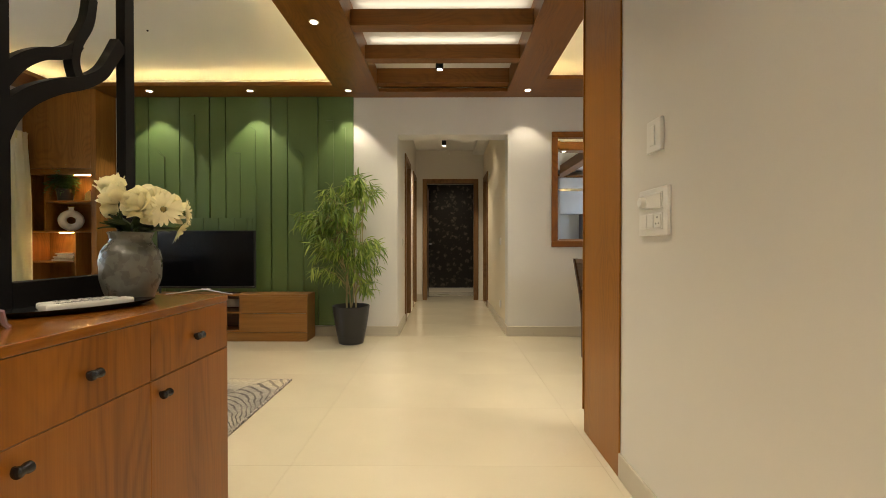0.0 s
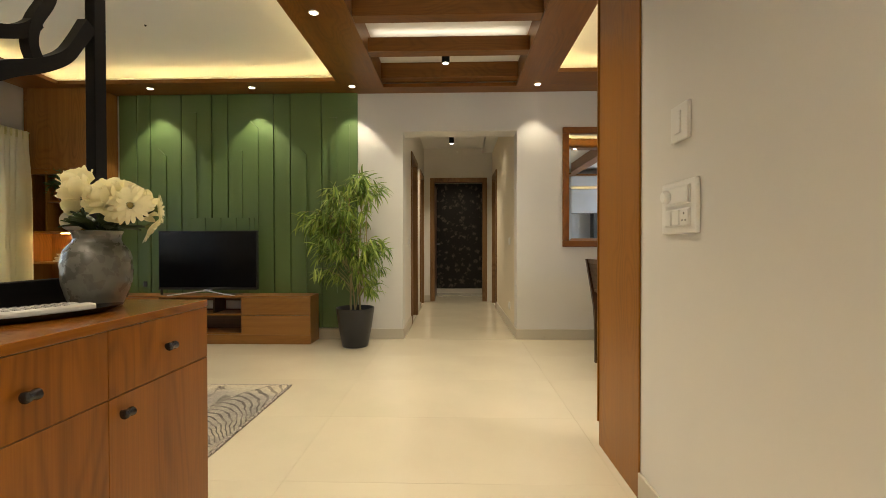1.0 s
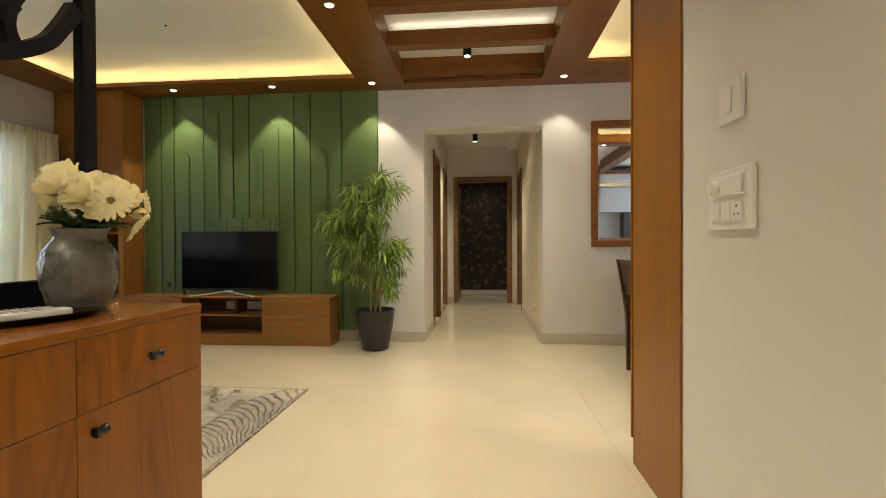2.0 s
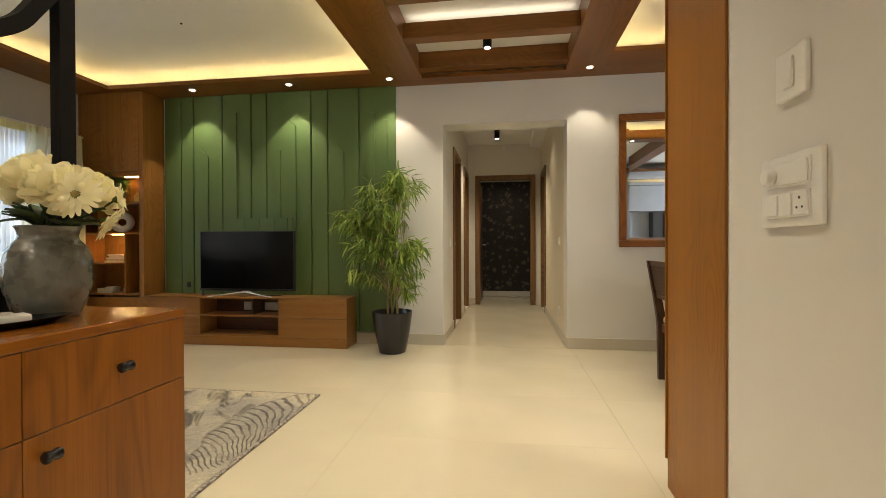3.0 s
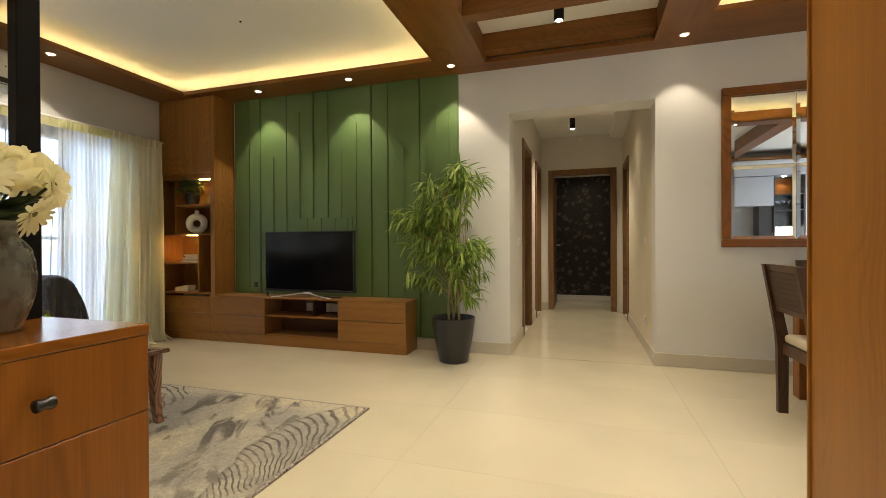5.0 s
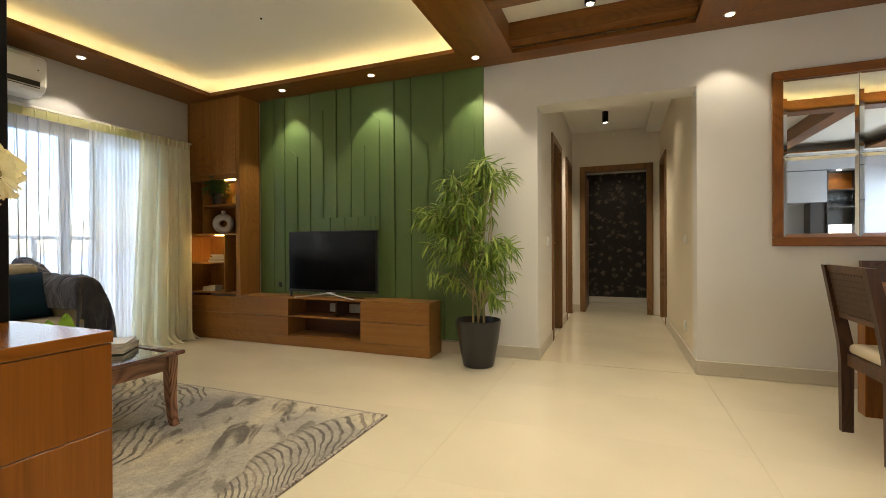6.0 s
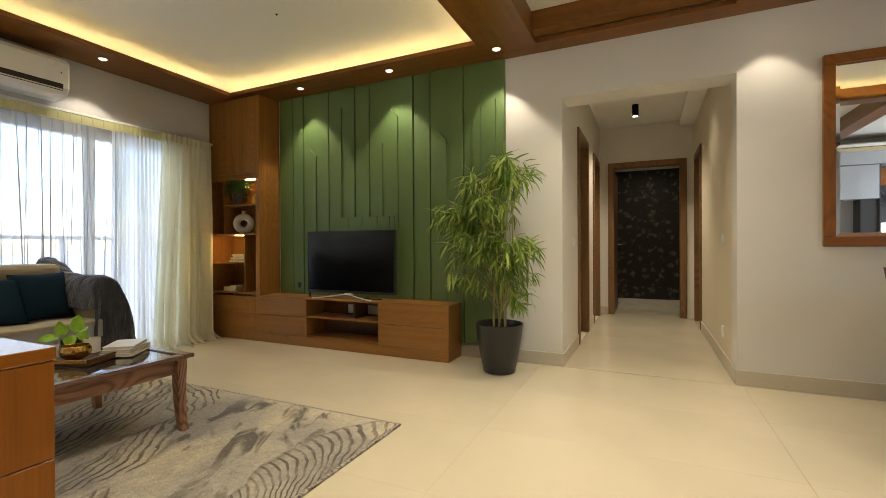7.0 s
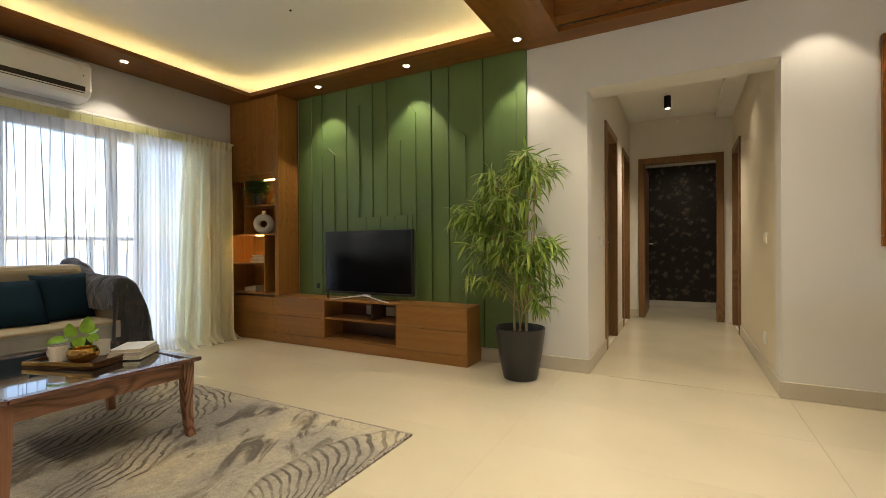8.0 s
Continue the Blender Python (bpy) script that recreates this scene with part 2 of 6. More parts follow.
def mesh_of(name, bm, material, smooth=False):
    bmesh.ops.recalc_face_normals(bm, faces=bm.faces)
    me = bpy.data.meshes.new(name)
    bm.to_mesh(me)
    bm.free()
    me.materials.append(material)
    if smooth:
        for p in me.polygons:
            p.use_smooth = True
        me.set_sharp_from_angle(angle=radians(40))
    return me


def part(name, bm, material, parent, label="", smooth=False):
    """Links a bmesh as ONE mesh object under a thing or a part."""
    ob = new(name, mesh_of(name, bm, material, smooth))
    ob.parent = parent
    return tagged(ob, label)


def thing(name, at, label, category, group="", kind="", turn=0):
    ob = new(name)
    ob.empty_display_size = 0.1
    ob.matrix_basis = pose(*at, 0, 0, turn)
    return tagged(ob, label, category, group, kind)


def solid(name, bm, material, label="", category="", group="", kind="", smooth=False):
    return tagged(new(name, mesh_of(name, bm, material, smooth)), label, category, group, kind)


def B(*a, **k):
    return box(bmesh.new(), *a, **k)


# ---- the large structure ----
NW, WW, EW, SW = 4.81, -4.08, 4.6, -1.2      # inner faces of the outer walls
SOF, CEIL = 2.55, 2.74                        # timber soffit and plaster ceiling
HL, HR, HEND = -0.31, 0.87, 7.87              # the passage
OPEN = 2.154

solid("floor", B(WW - 0.2, EW + 0.2, SW - 0.2, 9.5, -0.12, -0.006), grout_mat, "cream floor slab under large polished tiles", "floor", kind="structure")
bm = bmesh.new()
box(bm, WW, HL, NW, NW + 0.2, 0, CEIL)
box(bm, HR, EW, NW, NW + 0.2, 0, CEIL)
box(bm, HL, HR, NW, NW + 0.26, OPEN, CEIL)
solid("wall_north", bm, paint_white, "off-white painted wall with a wide passage opening", "wall", kind="structure")
WIN_Y0, WIN_Y1, WIN_TOP = 1.0, 4.2, 2.0
bm = bmesh.new()
box(bm, WW - 0.2, WW, WIN_Y1, NW + 0.2, 0, CEIL)
box(bm, WW - 0.2, WW, SW, WIN_Y0, 0, CEIL)
box(bm, WW - 0.2, WW, WIN_Y0, WIN_Y1, WIN_TOP, CEIL)
solid("wall_west", bm, paint_grey, "light grey painted wall over a wide balcony window", "wall", kind="structure")
EAST_Y, EAST_Z = (-0.75, 0.85), (0.95, 2.15)
bm = bmesh.new()
box(bm, EW, EW + 0.2, SW, EAST_Y[0], 0, CEIL)
box(bm, EW, EW + 0.2, EAST_Y[1], NW + 0.2, 0, CEIL)
box(bm, EW, EW + 0.2, *EAST_Y, 0, EAST_Z[0])
box(bm, EW, EW + 0.2, *EAST_Y, EAST_Z[1], CEIL)
solid("wall_east", bm, paint, "off-white painted wall of the dining area with a window", "wall", kind="structure")
solid("wall_south", B(WW - 0.2, EW + 0.2, SW - 0.2, SW, 0, CEIL), paint_grey, "grey painted wall", "wall", kind="structure")
solid("wall_partition", B(0.945, 1.11, SW, 1.938, 0, CEIL), paint, "cream painted partition wall", "wall", kind="structure")
# the passage
bm = bmesh.new()
D1, D2 = (5.65, 6.45), (6.97, 7.70)
for y0, y1 in ((NW + 0.2, D1[0]), (D1[1], D2[0]), (D2[1], HEND)):
    box(bm, HL - 0.15, HL, y0, y1, 0, CEIL)
for y0, y1 in (D1, D2):
    box(bm, HL - 0.15, HL, y0, y1, 2.13, CEIL)
solid("wall_passage_west", bm, paint, "off-white painted passage wall with two doors", "wall", kind="structure")
D3 = (7.0, 7.75)
bm = bmesh.new()
for y0, y1 in ((NW + 0.2, D3[0]), (D3[1], HEND)):
    box(bm, HR, HR + 0.15, y0, y1, 0, CEIL)
box(bm, HR, HR + 0.15, *D3, 2.13, CEIL)
solid("wall_passage_east", bm, paint_cream, "cream painted passage wall with one door", "wall", kind="structure")
bm = bmesh.new()
box(bm, HL - 0.15, -0.2, HEND, HEND + 0.12, 0, CEIL)
box(bm, 0.78, HR + 0.15, HEND, HEND + 0.12, 0, CEIL)
box(bm, -0.2, 0.78, HEND, HEND + 0.12, 2.13, CEIL)
solid("wall_passage_end", bm, paint, "off-white wall at the end of the passage", "wall", kind="structure")
# plaster ceilings
bm = bmesh.new()
box(bm, WW - 0.2, EW + 0.2, SW - 0.2, NW + 0.2, CEIL, CEIL + 0.1)
solid("ceiling", bm, white_ceiling, "white plaster ceiling lit by hidden cove lights", "ceiling", kind="structure")
bm = bmesh.new()
box(bm, HL - 0.15, HR + 0.15, NW + 0.26, HEND + 0.1, 2.635, CEIL + 0.08)
box(bm, 0.69, HR, NW + 0.26, HEND, 2.56, 2.635)
solid("ceiling_passage", bm, white_ceiling, "white passage ceiling with a dropped side beam", "ceiling", kind="structure")

# ---- timber soffit with three coffers ----
TRAY_W, TRAY_E, TRAY_N, TRAY_S = -3.64, -0.91, 4.447, 0.6       # living tray
DIN_W, DIN_E, DIN_N, DIN_S = 1.165, 4.1, 4.29, 2.13                # dining tray
PER_W, PER_E, PER_N, PER_S = -0.48, 0.84, 4.63, 0.4               # open joists between them
LIP = 0.035
bm = bmesh.new()
box(bm, WW, EW, PER_N, NW, SOF, SOF + LIP)                        # along the back wall
solid("soffit_north", bm, soffit_x, "teak-veneered ceiling border along the back wall", "ceiling", kind="structure")
bm = bmesh.new()
box(bm, WW, TRAY_W, SW, PER_N, SOF, SOF + LIP)
solid("soffit_west", bm, soffit_y, "teak-veneered ceiling border above the window", "ceiling", kind="structure")
bm = bmesh.new()
box(bm, TRAY_W, TRAY_E, TRAY_N, PER_N, SOF, SOF + LIP)
box(bm, TRAY_W, TRAY_E, SW, TRAY_S, SOF, SOF + LIP)
box(bm, DIN_W, DIN_E, DIN_N, PER_N, SOF, SOF + LIP)
box(bm, DIN_W, DIN_E, DIN_S - 0.22, DIN_S, SOF, SOF + LIP)
box(bm, DIN_W, DIN_E, DIN_S - 0.22, DIN_S - 0.20, SOF + LIP, CEIL - 0.002)
box(bm, DIN_W, DIN_E, SW, SW + 0.4, SOF, SOF + LIP)
solid("soffit_cross", bm, soffit_x, "teak-veneered ceiling border across the trays", "ceiling", kind="structure")
bm = bmesh.new()
box(bm, TRAY_E, PER_W, SW, PER_N, SOF, SOF + LIP)
box(bm, PER_E, DIN_W, SW, PER_N, SOF, SOF + LIP)
box(bm, DIN_E, EW, SW, PER_N, SOF, SOF + LIP)
box(bm, 2.75, 2.95, SW + 0.4, DIN_S - 0.22, SOF, CEIL - 0.002)
# inner faces of the open joist bay, up to the plaster
box(bm, PER_W - 0.03, PER_W, SW, PER_N, SOF + LIP, CEIL - 0.002)
box(bm, PER_E, PER_E + 0.03, SW, PER_N, SOF + LIP, CEIL - 0.002)
box(bm, TRAY_E + 0.06, TRAY_E + 0.09, SW, PER_N, SOF + LIP, CEIL - 0.002)
box(bm, DIN_W - 0.09, DIN_W - 0.06, SW, PER_N, SOF + LIP, CEIL - 0.002)
solid("soffit_beams", bm, soffit_y, "teak-veneered ceiling beams between the lit trays", "ceiling", kind="structure")
bm = bmesh.new()
box(bm, PER_W, PER_E, 4.50, PER_N, SOF + 0.045, CEIL - 0.002)
solid("joist_end", bm, soffit_x, "teak-veneered end board of the open joists", "joist", "ceiling joists", kind="structure")
for y in (3.90, 3.33, 2.76, 2.19, 1.62, 1.05):
    solid("joist", B(PER_W, PER_E, y - 0.055, y + 0.055, SOF + 0.012, CEIL - 0.06, bev=0.003), soffit_x, "teak-veneered ceiling joist across an open bay", "joist", "ceiling joists", kind="structure")
    # Unseen strip, assumed from the bright plaster between the joists.
    solid("joist_light_strip", B(PER_W + 0.04, PER_E - 0.04, y - 0.035, y + 0.035, CEIL - 0.0598, CEIL - 0.057), joist_glow, "pale light strip lying hidden on top of a ceiling joist", "light strip", "joist light strips")
# cove strips lying on the border, out of sight from below
def cove(name, x0, x1, y0, y1, west, east, south, north):
    """A lit strip all round a tray, set back from its edge by the last four lengths."""
    bm = bmesh.new()
    z0, z1, w = SOF + LIP + 0.001, SOF + LIP + 0.006, 0.014
    x0, x1, y0, y1 = x0 - west, x1 + east, y0 - south, y1 + north
    box(bm, x0, x1, y1, y1 + w, z0, z1)
    box(bm, x0, x1, y0 - w, y0, z0, z1)
    box(bm, x0 - w, x0, y0, y1, z0, z1)
    box(bm, x1, x1 + w, y0, y1, z0, z1)
    solid(name, bm, cove_glow, "warm yellow light strip hidden in the ceiling cove", "light strip")


cove("cove_light_strip", TRAY_W, TRAY_E, TRAY_S, TRAY_N, 0.26, 0.035, 0.075, 0.20)
cove("cove_light_strip", DIN_W, DIN_E, DIN_S, DIN_N, 0.035, 0.10, 0.10, 0.22)


def spot(x, y, watts=18, size=78, blend=0.25, z=SOF):
    """A recessed round spot: white ring and glowing lens."""
    th = thing("recessed_spotlight", (x, y, z), "small round white recessed spotlight, lit, in the timber soffit", "spotlight", "ceiling spotlights")
    part("ring", lathe(bmesh.new(), [(0.026, -0.004), (0.034, -0.004), (0.036, 0.0), (0.026, 0.0)], n=24), white_plastic, th, smooth=True)
    part("lens", lathe(bmesh.new(), [(0.024, -0.0058), (0.024, -0.0042)], n=20), lamp_glow, th, "glowing lens")
    downlight(x, y, z - 0.012, watts, size, blend)


for x, watts in ((-2.82, 21), (-1.79, 21), (-0.785, 19), (1.04, 11), (2.6, 14)):
    spot(x, 4.59, watts)
for y in (3.35, 1.9):
    spot(-3.81, y, 15, 90)
# Mostly unseen spots, added to brighten the floor, sofa and partition.
for x, y in ((4.35, 3.3), (2.2, 2.03), (3.4, 2.03), (4.35, 0.6), (-3.2, 0.1), (-1.6, 0.1), (-0.7, -0.3), (0.92, -0.6)):
    spot(x, y, 60, 120, 0.8)
# The one at y=1.9 is unseen, added to light the table and rug.
for y in (3.2, 1.9):
    spot(-0.72, y, 34, 110, 0.8)


def can_lamp(x, y, top, watts):
    th = thing("cylinder_ceiling_lamp", (x, y, top), "small black cylinder spotlight fixed to the ceiling, lit", "spotlight", "black cylinder lamps")
    part("can", lathe(bmesh.new(), [(0.026, -0.135), (0.035, -0.135), (0.036, -0.13), (0.036, 0.0), (0.026, 0.0)], n=24), black_metal, th, smooth=True)
    part("lens", lathe(bmesh.new(), [(0.0255, -0.1355), (0.0255, -0.1345)], n=20), lamp_glow, th, "glowing lens")
    downlight(x, y, top - 0.142, watts, 110, 0.9)


can_lamp(0.15, 4.2, CEIL, 65)
# Next three are unseen, added along the joist bay to brighten the room.
can_lamp(0.15, 2.47, CEIL, 65)
can_lamp(0.15, 0.74, CEIL, 20)
can_lamp(0.15, -0.6, CEIL, 50)
can_lamp(0.18, 6.9, 2.635, 62)
can_lamp(0.52, 6.0, 2.635, 9)


# ---- fixed joinery and trim ----
# green panelled wall: planks of uneven width between shadow gaps, short overlaid boards with sloping tops
PAN_W, PAN_E, PAN_F = -3.29, -0.776, NW - 0.012
panel = thing("wall_panelling", (0, 0, 0), "green painted wall panelling of uneven vertical boards", "wall panel", kind="structure")
part("backing", B(PAN_W, PAN_E, PAN_F, NW - 0.002, 0.479, SOF - 0.001), green, panel)
part("backing", B(-1.186, PAN_E, PAN_F, NW - 0.002, 0.119, 0.4785), green, panel)
GAPS = (PAN_W, -3.10, -2.956, -2.625, -2.303, -2.132, -1.649, -1.474, -1.149, PAN_E)
for k, (a, b) in enumerate(zip(GAPS, GAPS[1:])):
    proud = (0.018, 0.024, 0.019, 0.025, 0.019, 0.024, 0.018, 0.023, 0.019)[k]
    part("board", B(a + (0.006 if k else 0), b - (0.006 if k < 8 else 0), PAN_F - proud, PAN_F, 0.119 if k == 8 else 0.479, SOF - 0.001, bev=0.002), green, panel)


part("board", B(-1.186, -1.153, PAN_F - 0.023, PAN_F, 0.119, 0.4785), green, panel)


def short_board(left, right, top, slope=0.0, back=0.015):
    """A board over the others whose top falls towards its right-hand edge."""
    far = [(left, 0.48), (right, 0.48), (right, top - slope), (left, top)]
    near = [(left, 0.48), (right, 0.48), (right, top - slope - 0.006), (left, top - 0.006)]
    secs = [[(x, PAN_F - back, z) for x, z in far], [(x, PAN_F - back - 0.014, z) for x, z in near]]
    part("short_board", sweep(bmesh.new(), secs), green, panel)


short_board(-2.866, -2.783, 1.99, 0.075, 0.0195)
short_board(-2.54, -2.457, 2.36, 0.0, 0.0255)
short_board(-2.04, -1.975, 1.96, 0.0, 0.0245)
short_board(-1.885, -1.808, 2.265, 0.07, 0.0245)
short_board(-1.372, -1.307, 1.985, 0.06, 0.0235)
short_board(-1.06, -0.986, 2.30, 0.0, 0.0195)
short_board(-0.905, -0.854, 2.22, 0.0, 0.0195)
for a, b in ((-2.53, -2.365), (-2.36, -2.20), (-2.195, -2.035), (-2.03, -1.90), (-1.895, -1.845)):
    part("raised_block", B(a, b, PAN_F - 0.046, PAN_F - 0.0255, 0.48, 1.262, bev=0.002), green, panel)

# skirting
def skirting(name, *runs):
    for r in runs:
        solid(name, B(*r, 0, 0.106, bev=0.003), skirt_mat, "beige tile skirting along the wall foot", "skirting", kind="structure")


skirting("baseboard", (-1.19, HL + 0.012, NW - 0.012, NW), (HL, HL + 0.012, NW, D1[0]), (HL, HL + 0.012, D1[1], D2[0]),
         (HR - 0.012, EW, NW - 0.012, NW), (HR - 0.012, HR, NW, D3[0]), (0.933, 0.945, SW, 1.934), (-0.31, -0.2, HEND - 0.012, HEND))

# timber lining at the end of the partition
clad = thing("pillar_cladding", (0, 0, 0), "teak-veneered lining round the end of a partition", "wall panel", kind="structure")
part("core", B(0.945, 1.11, 1.94, 2.395, 0, SOF - 0.002), teak_post, clad)
part("side_panel", B(0.936, 0.944, 1.934, 2.4, 0.0, SOF - 0.002, bev=0.0015), teak_post, clad)
part("end_panel", B(0.929, 1.126, 2.4005, 2.412, 0.115, SOF - 0.002, bev=0.0015), teak_post, clad)

# passage doors
frame_wood = wood("frame_wood", (0.13, 0.066, 0.026), (0.28, 0.155, 0.066), "z", 0.45)
def door_frame(name, wall_x, y0, y1, side, leaf_mat):
    """A timber frame in a side wall of the passage, its leaf shut at the far side of the wall."""
    th = thing(name, (0, 0, 0), "brown timber door frame with a shut door in the passage wall", "door", "passage doors", "structure")
    x0, x1 = sorted((wall_x + side * 0.018, wall_x - side * 0.152))
    w = 0.07
    part("jamb", B(x0, x1, y0, y0 + w, 0, 2.13, bev=0.003), frame_wood, th)
    part("jamb", B(x0, x1, y1 - w, y1, 0, 2.13, bev=0.003), frame_wood, th)
    part("head", B(x0, x1, y0 + w, y1 - w, 2.06, 2.13, bev=0.003), frame_wood, th)
    a, b = sorted((wall_x - side * 0.06, wall_x - side * 0.095))
    leaf = part("leaf", B(a, b, y0 + w, y1 - w, 0.006, 2.06, bev=0.002), leaf_mat, th, "flush veneered door leaf")
    hx = wall_x - side * 0.058
    bm = bmesh.new()
    tube(bm, [(hx, y0 + w + 0.07, 1.0), (hx + side * 0.045, y0 + w + 0.07, 1.0), (hx + side * 0.05, y0 + w + 0.10, 1.0), (hx + side * 0.05, y0 + w + 0.19, 1.0)], 0.009)
    part("door_handle", bm, chrome, leaf, "steel lever handle", True)
    return th


door_leaf = wood("door_leaf", (0.075, 0.035, 0.018), (0.16, 0.08, 0.04), "z", 0.4)
grey_leaf = wood("grey_leaf", (0.13, 0.105, 0.09), (0.22, 0.185, 0.155), "z", 0.4)
door_frame("door_1", HL, *D1, 1, door_leaf)
door_frame("door_2", HL, *D2, 1, grey_leaf)
door_frame("door_3", HR, *D3, -1, door_leaf)
end = thing("door_4", (0, 0, 0), "brown timber door frame with its door standing open", "door", "passage doors", "structure")
part("jamb", B(-0.2, -0.125, HEND - 0.02, HEND + 0.122, 0, 2.13, bev=0.004), frame_wood, end)
part("jamb", B(0.70, 0.78, HEND - 0.02, HEND + 0.122, 0, 2.13, bev=0.004), frame_wood, end)
part("head", B(-0.125, 0.70, HEND - 0.02, HEND + 0.122, 2.055, 2.13, bev=0.004), frame_wood, end)
leaf = part("leaf", B(-0.162, -0.126, HEND + 0.124, HEND + 0.9, 0.006, 2.04, bev=0.002), door_leaf, end, "open door leaf")
part("door_handle", tube(bmesh.new(), [(-0.125, HEND + 0.83, 0.99), (-0.08, HEND + 0.83, 0.99), (-0.075, HEND + 0.80, 0.99), (-0.075, HEND + 0.71, 0.99)], 0.009), chrome, leaf, "steel lever handle", True)
# the room beyond the end door: dark floral paper
floral = bpy.data.materials.new("floral_wallpaper")
t_, b_ = nodes_of(floral)
co_ = t_.nodes.new("ShaderNodeTexCoord")
vo_ = t_.nodes.new("ShaderNodeTexVoronoi")
vo_.inputs["Scale"].default_value = 9.0
no_ = t_.nodes.new("ShaderNodeTexNoise")
no_.inputs["Scale"].default_value, no_.inputs["Detail"].default_value = 14.0, 4
t_.links.new(co_.outputs["Object"], no_.inputs["Vector"])
wa_ = t_.nodes.new("ShaderNodeVectorMath")
wa_.operation = "MULTIPLY_ADD"
wa_.inputs[1].default_value = (0.16, 0.16, 0.16)
t_.links.new(no_.outputs["Color"], wa_.inputs[0])
t_.links.new(co_.outputs["Object"], wa_.inputs[2])
t_.links.new(wa_.outputs[0], vo_.inputs["Vector"])
ra_ = t_.nodes.new("ShaderNodeValToRGB")
ra_.color_ramp.elements[0].color, ra_.color_ramp.elements[1].color = (0.15, 0.12, 0.095, 1), (0.018, 0.016, 0.014, 1)
ra_.color_ramp.elements[0].position, ra_.color_ramp.elements[1].position = 0.08, 0.42
t_.links.new(vo_.outputs["Distance"], ra_.inputs["Fac"])
t_.links.new(ra_.outputs["Color"], b_.inputs["Base Color"])
b_.inputs["Roughness"].default_value = 0.6
solid("wall_far_room", B(-1.2, 1.8, 9.2, 9.3, 0.09, 2.21), floral, "dark floral papered wall seen through the open door", "wall", kind="structure")
# Unseen lamp added to brighten the papered wall beyond the door.
can_lamp(0.3, 8.6, CEIL, 14)
bm = bmesh.new()
box(bm, -1.2, 1.8, 9.185, 9.3, 0, 0.088)
box(bm, -1.2, 1.8, 9.2, 9.3, 2.212, CEIL)
box(bm, -1.3, -1.2, HEND + 0.12, 9.3, 0, CEIL)
box(bm, 1.8, 1.9, HEND + 0.12, 9.3, 0, CEIL)
box(bm, -1.3, HL - 0.15, HEND, HEND + 0.12, 0, CEIL)
box(bm, HR + 0.15, 1.9, HEND, HEND + 0.12, 0, CEIL)
solid("wall_far_room_sides", bm, paint, "off-white painted walls of the room beyond", "wall", kind="structure")
solid("ceiling_far_room", B(-1.3, 1.9, HEND, 9.3, CEIL + 0.001, CEIL + 0.1), white_ceiling, "white plaster ceiling of the room beyond", "ceiling", kind="structure")


def plate(name, at, w, h, normal, label, keys=()):
    """A switch plate on a wall: bevelled plate with rocker keys; normal: the axis it faces."""
    th = thing(name, at, label, "switch", "wall switches", turn={"x": 90, "-x": -90, "-y": 0}[normal])
    part("plate", B(-w / 2, w / 2, -0.013, 0, -h / 2, h / 2, bev=0.004, seg=2), white_plastic, th)
    for kx, kz, kw, kh in keys:
        part("rocker", B(kx - kw / 2, kx + kw / 2, -0.018, -0.013, kz - kh / 2, kz + kh / 2, bev=0.002), white_plastic, th)
    return th


main = plate("switch_board", (0.945, 1.632, 1.096), 0.213, 0.165, "-x", "white switch board with rockers, a dial and a socket")
part("module_frame", B(-0.078, 0.078, -0.0165, -0.013, 0.008, 0.066, bev=0.002), white_plastic, main)
part("module_frame", B(-0.078, 0.078, -0.0165, -0.013, -0.062, -0.004, bev=0.002), white_plastic, main)
part("rocker", B(-0.028, 0.074, -0.021, -0.0165, 0.012, 0.062, bev=0.002), white_plastic, main)
knob_bm = lathe(bmesh.new(), [(0.017, 0), (0.021, 0.004), (0.020, 0.016), (0.016, 0.02)], n=20)
bmesh.ops.transform(knob_bm, matrix=pose(-0.053, -0.0165, 0.037, 90), verts=knob_bm.verts)
part("dial", knob_bm, white_plastic, main, "round fan dial", True)
for x0 in (-0.074, -0.024):
    part("rocker", B(x0, x0 + 0.046, -0.021, -0.0165, -0.058, -0.008, bev=0.002), white_plastic, main)
sock = part("socket", B(0.026, 0.074, -0.020, -0.0165, -0.058, -0.008, bev=0.002), white_plastic, main)
for hx, hz, r in ((0.050, -0.021, 0.0036), (0.041, -0.042, 0.003), (0.059, -0.042, 0.003)):
    hb = lathe(bmesh.new(), [(r, 0), (r, 0.0006)], n=10)
    bmesh.ops.transform(hb, matrix=pose(hx, -0.0199, hz, 90), verts=hb.verts)
    part("pin_hole", hb, black_plastic, sock)
plate("light_switch", (0.945, 1.629, 1.361), 0.106, 0.114, "-x", "white single switch plate", [(0, 0, 0.034, 0.07)])
plate("light_switch", (HL, 5.38, 1.01), 0.08, 0.085, "x", "white single switch plate in the passage", [(0, 0, 0.03, 0.05)])
plate("light_switch", (HR, 5.38, 1.02), 0.08, 0.085, "-x", "white single switch plate in the passage", [(0, 0, 0.03, 0.05)])
plate("wall_socket", (HR, 5.39, 0.27), 0.08, 0.085, "-x", "white socket plate low on the passage wall", [(0, 0, 0.04, 0.04)])

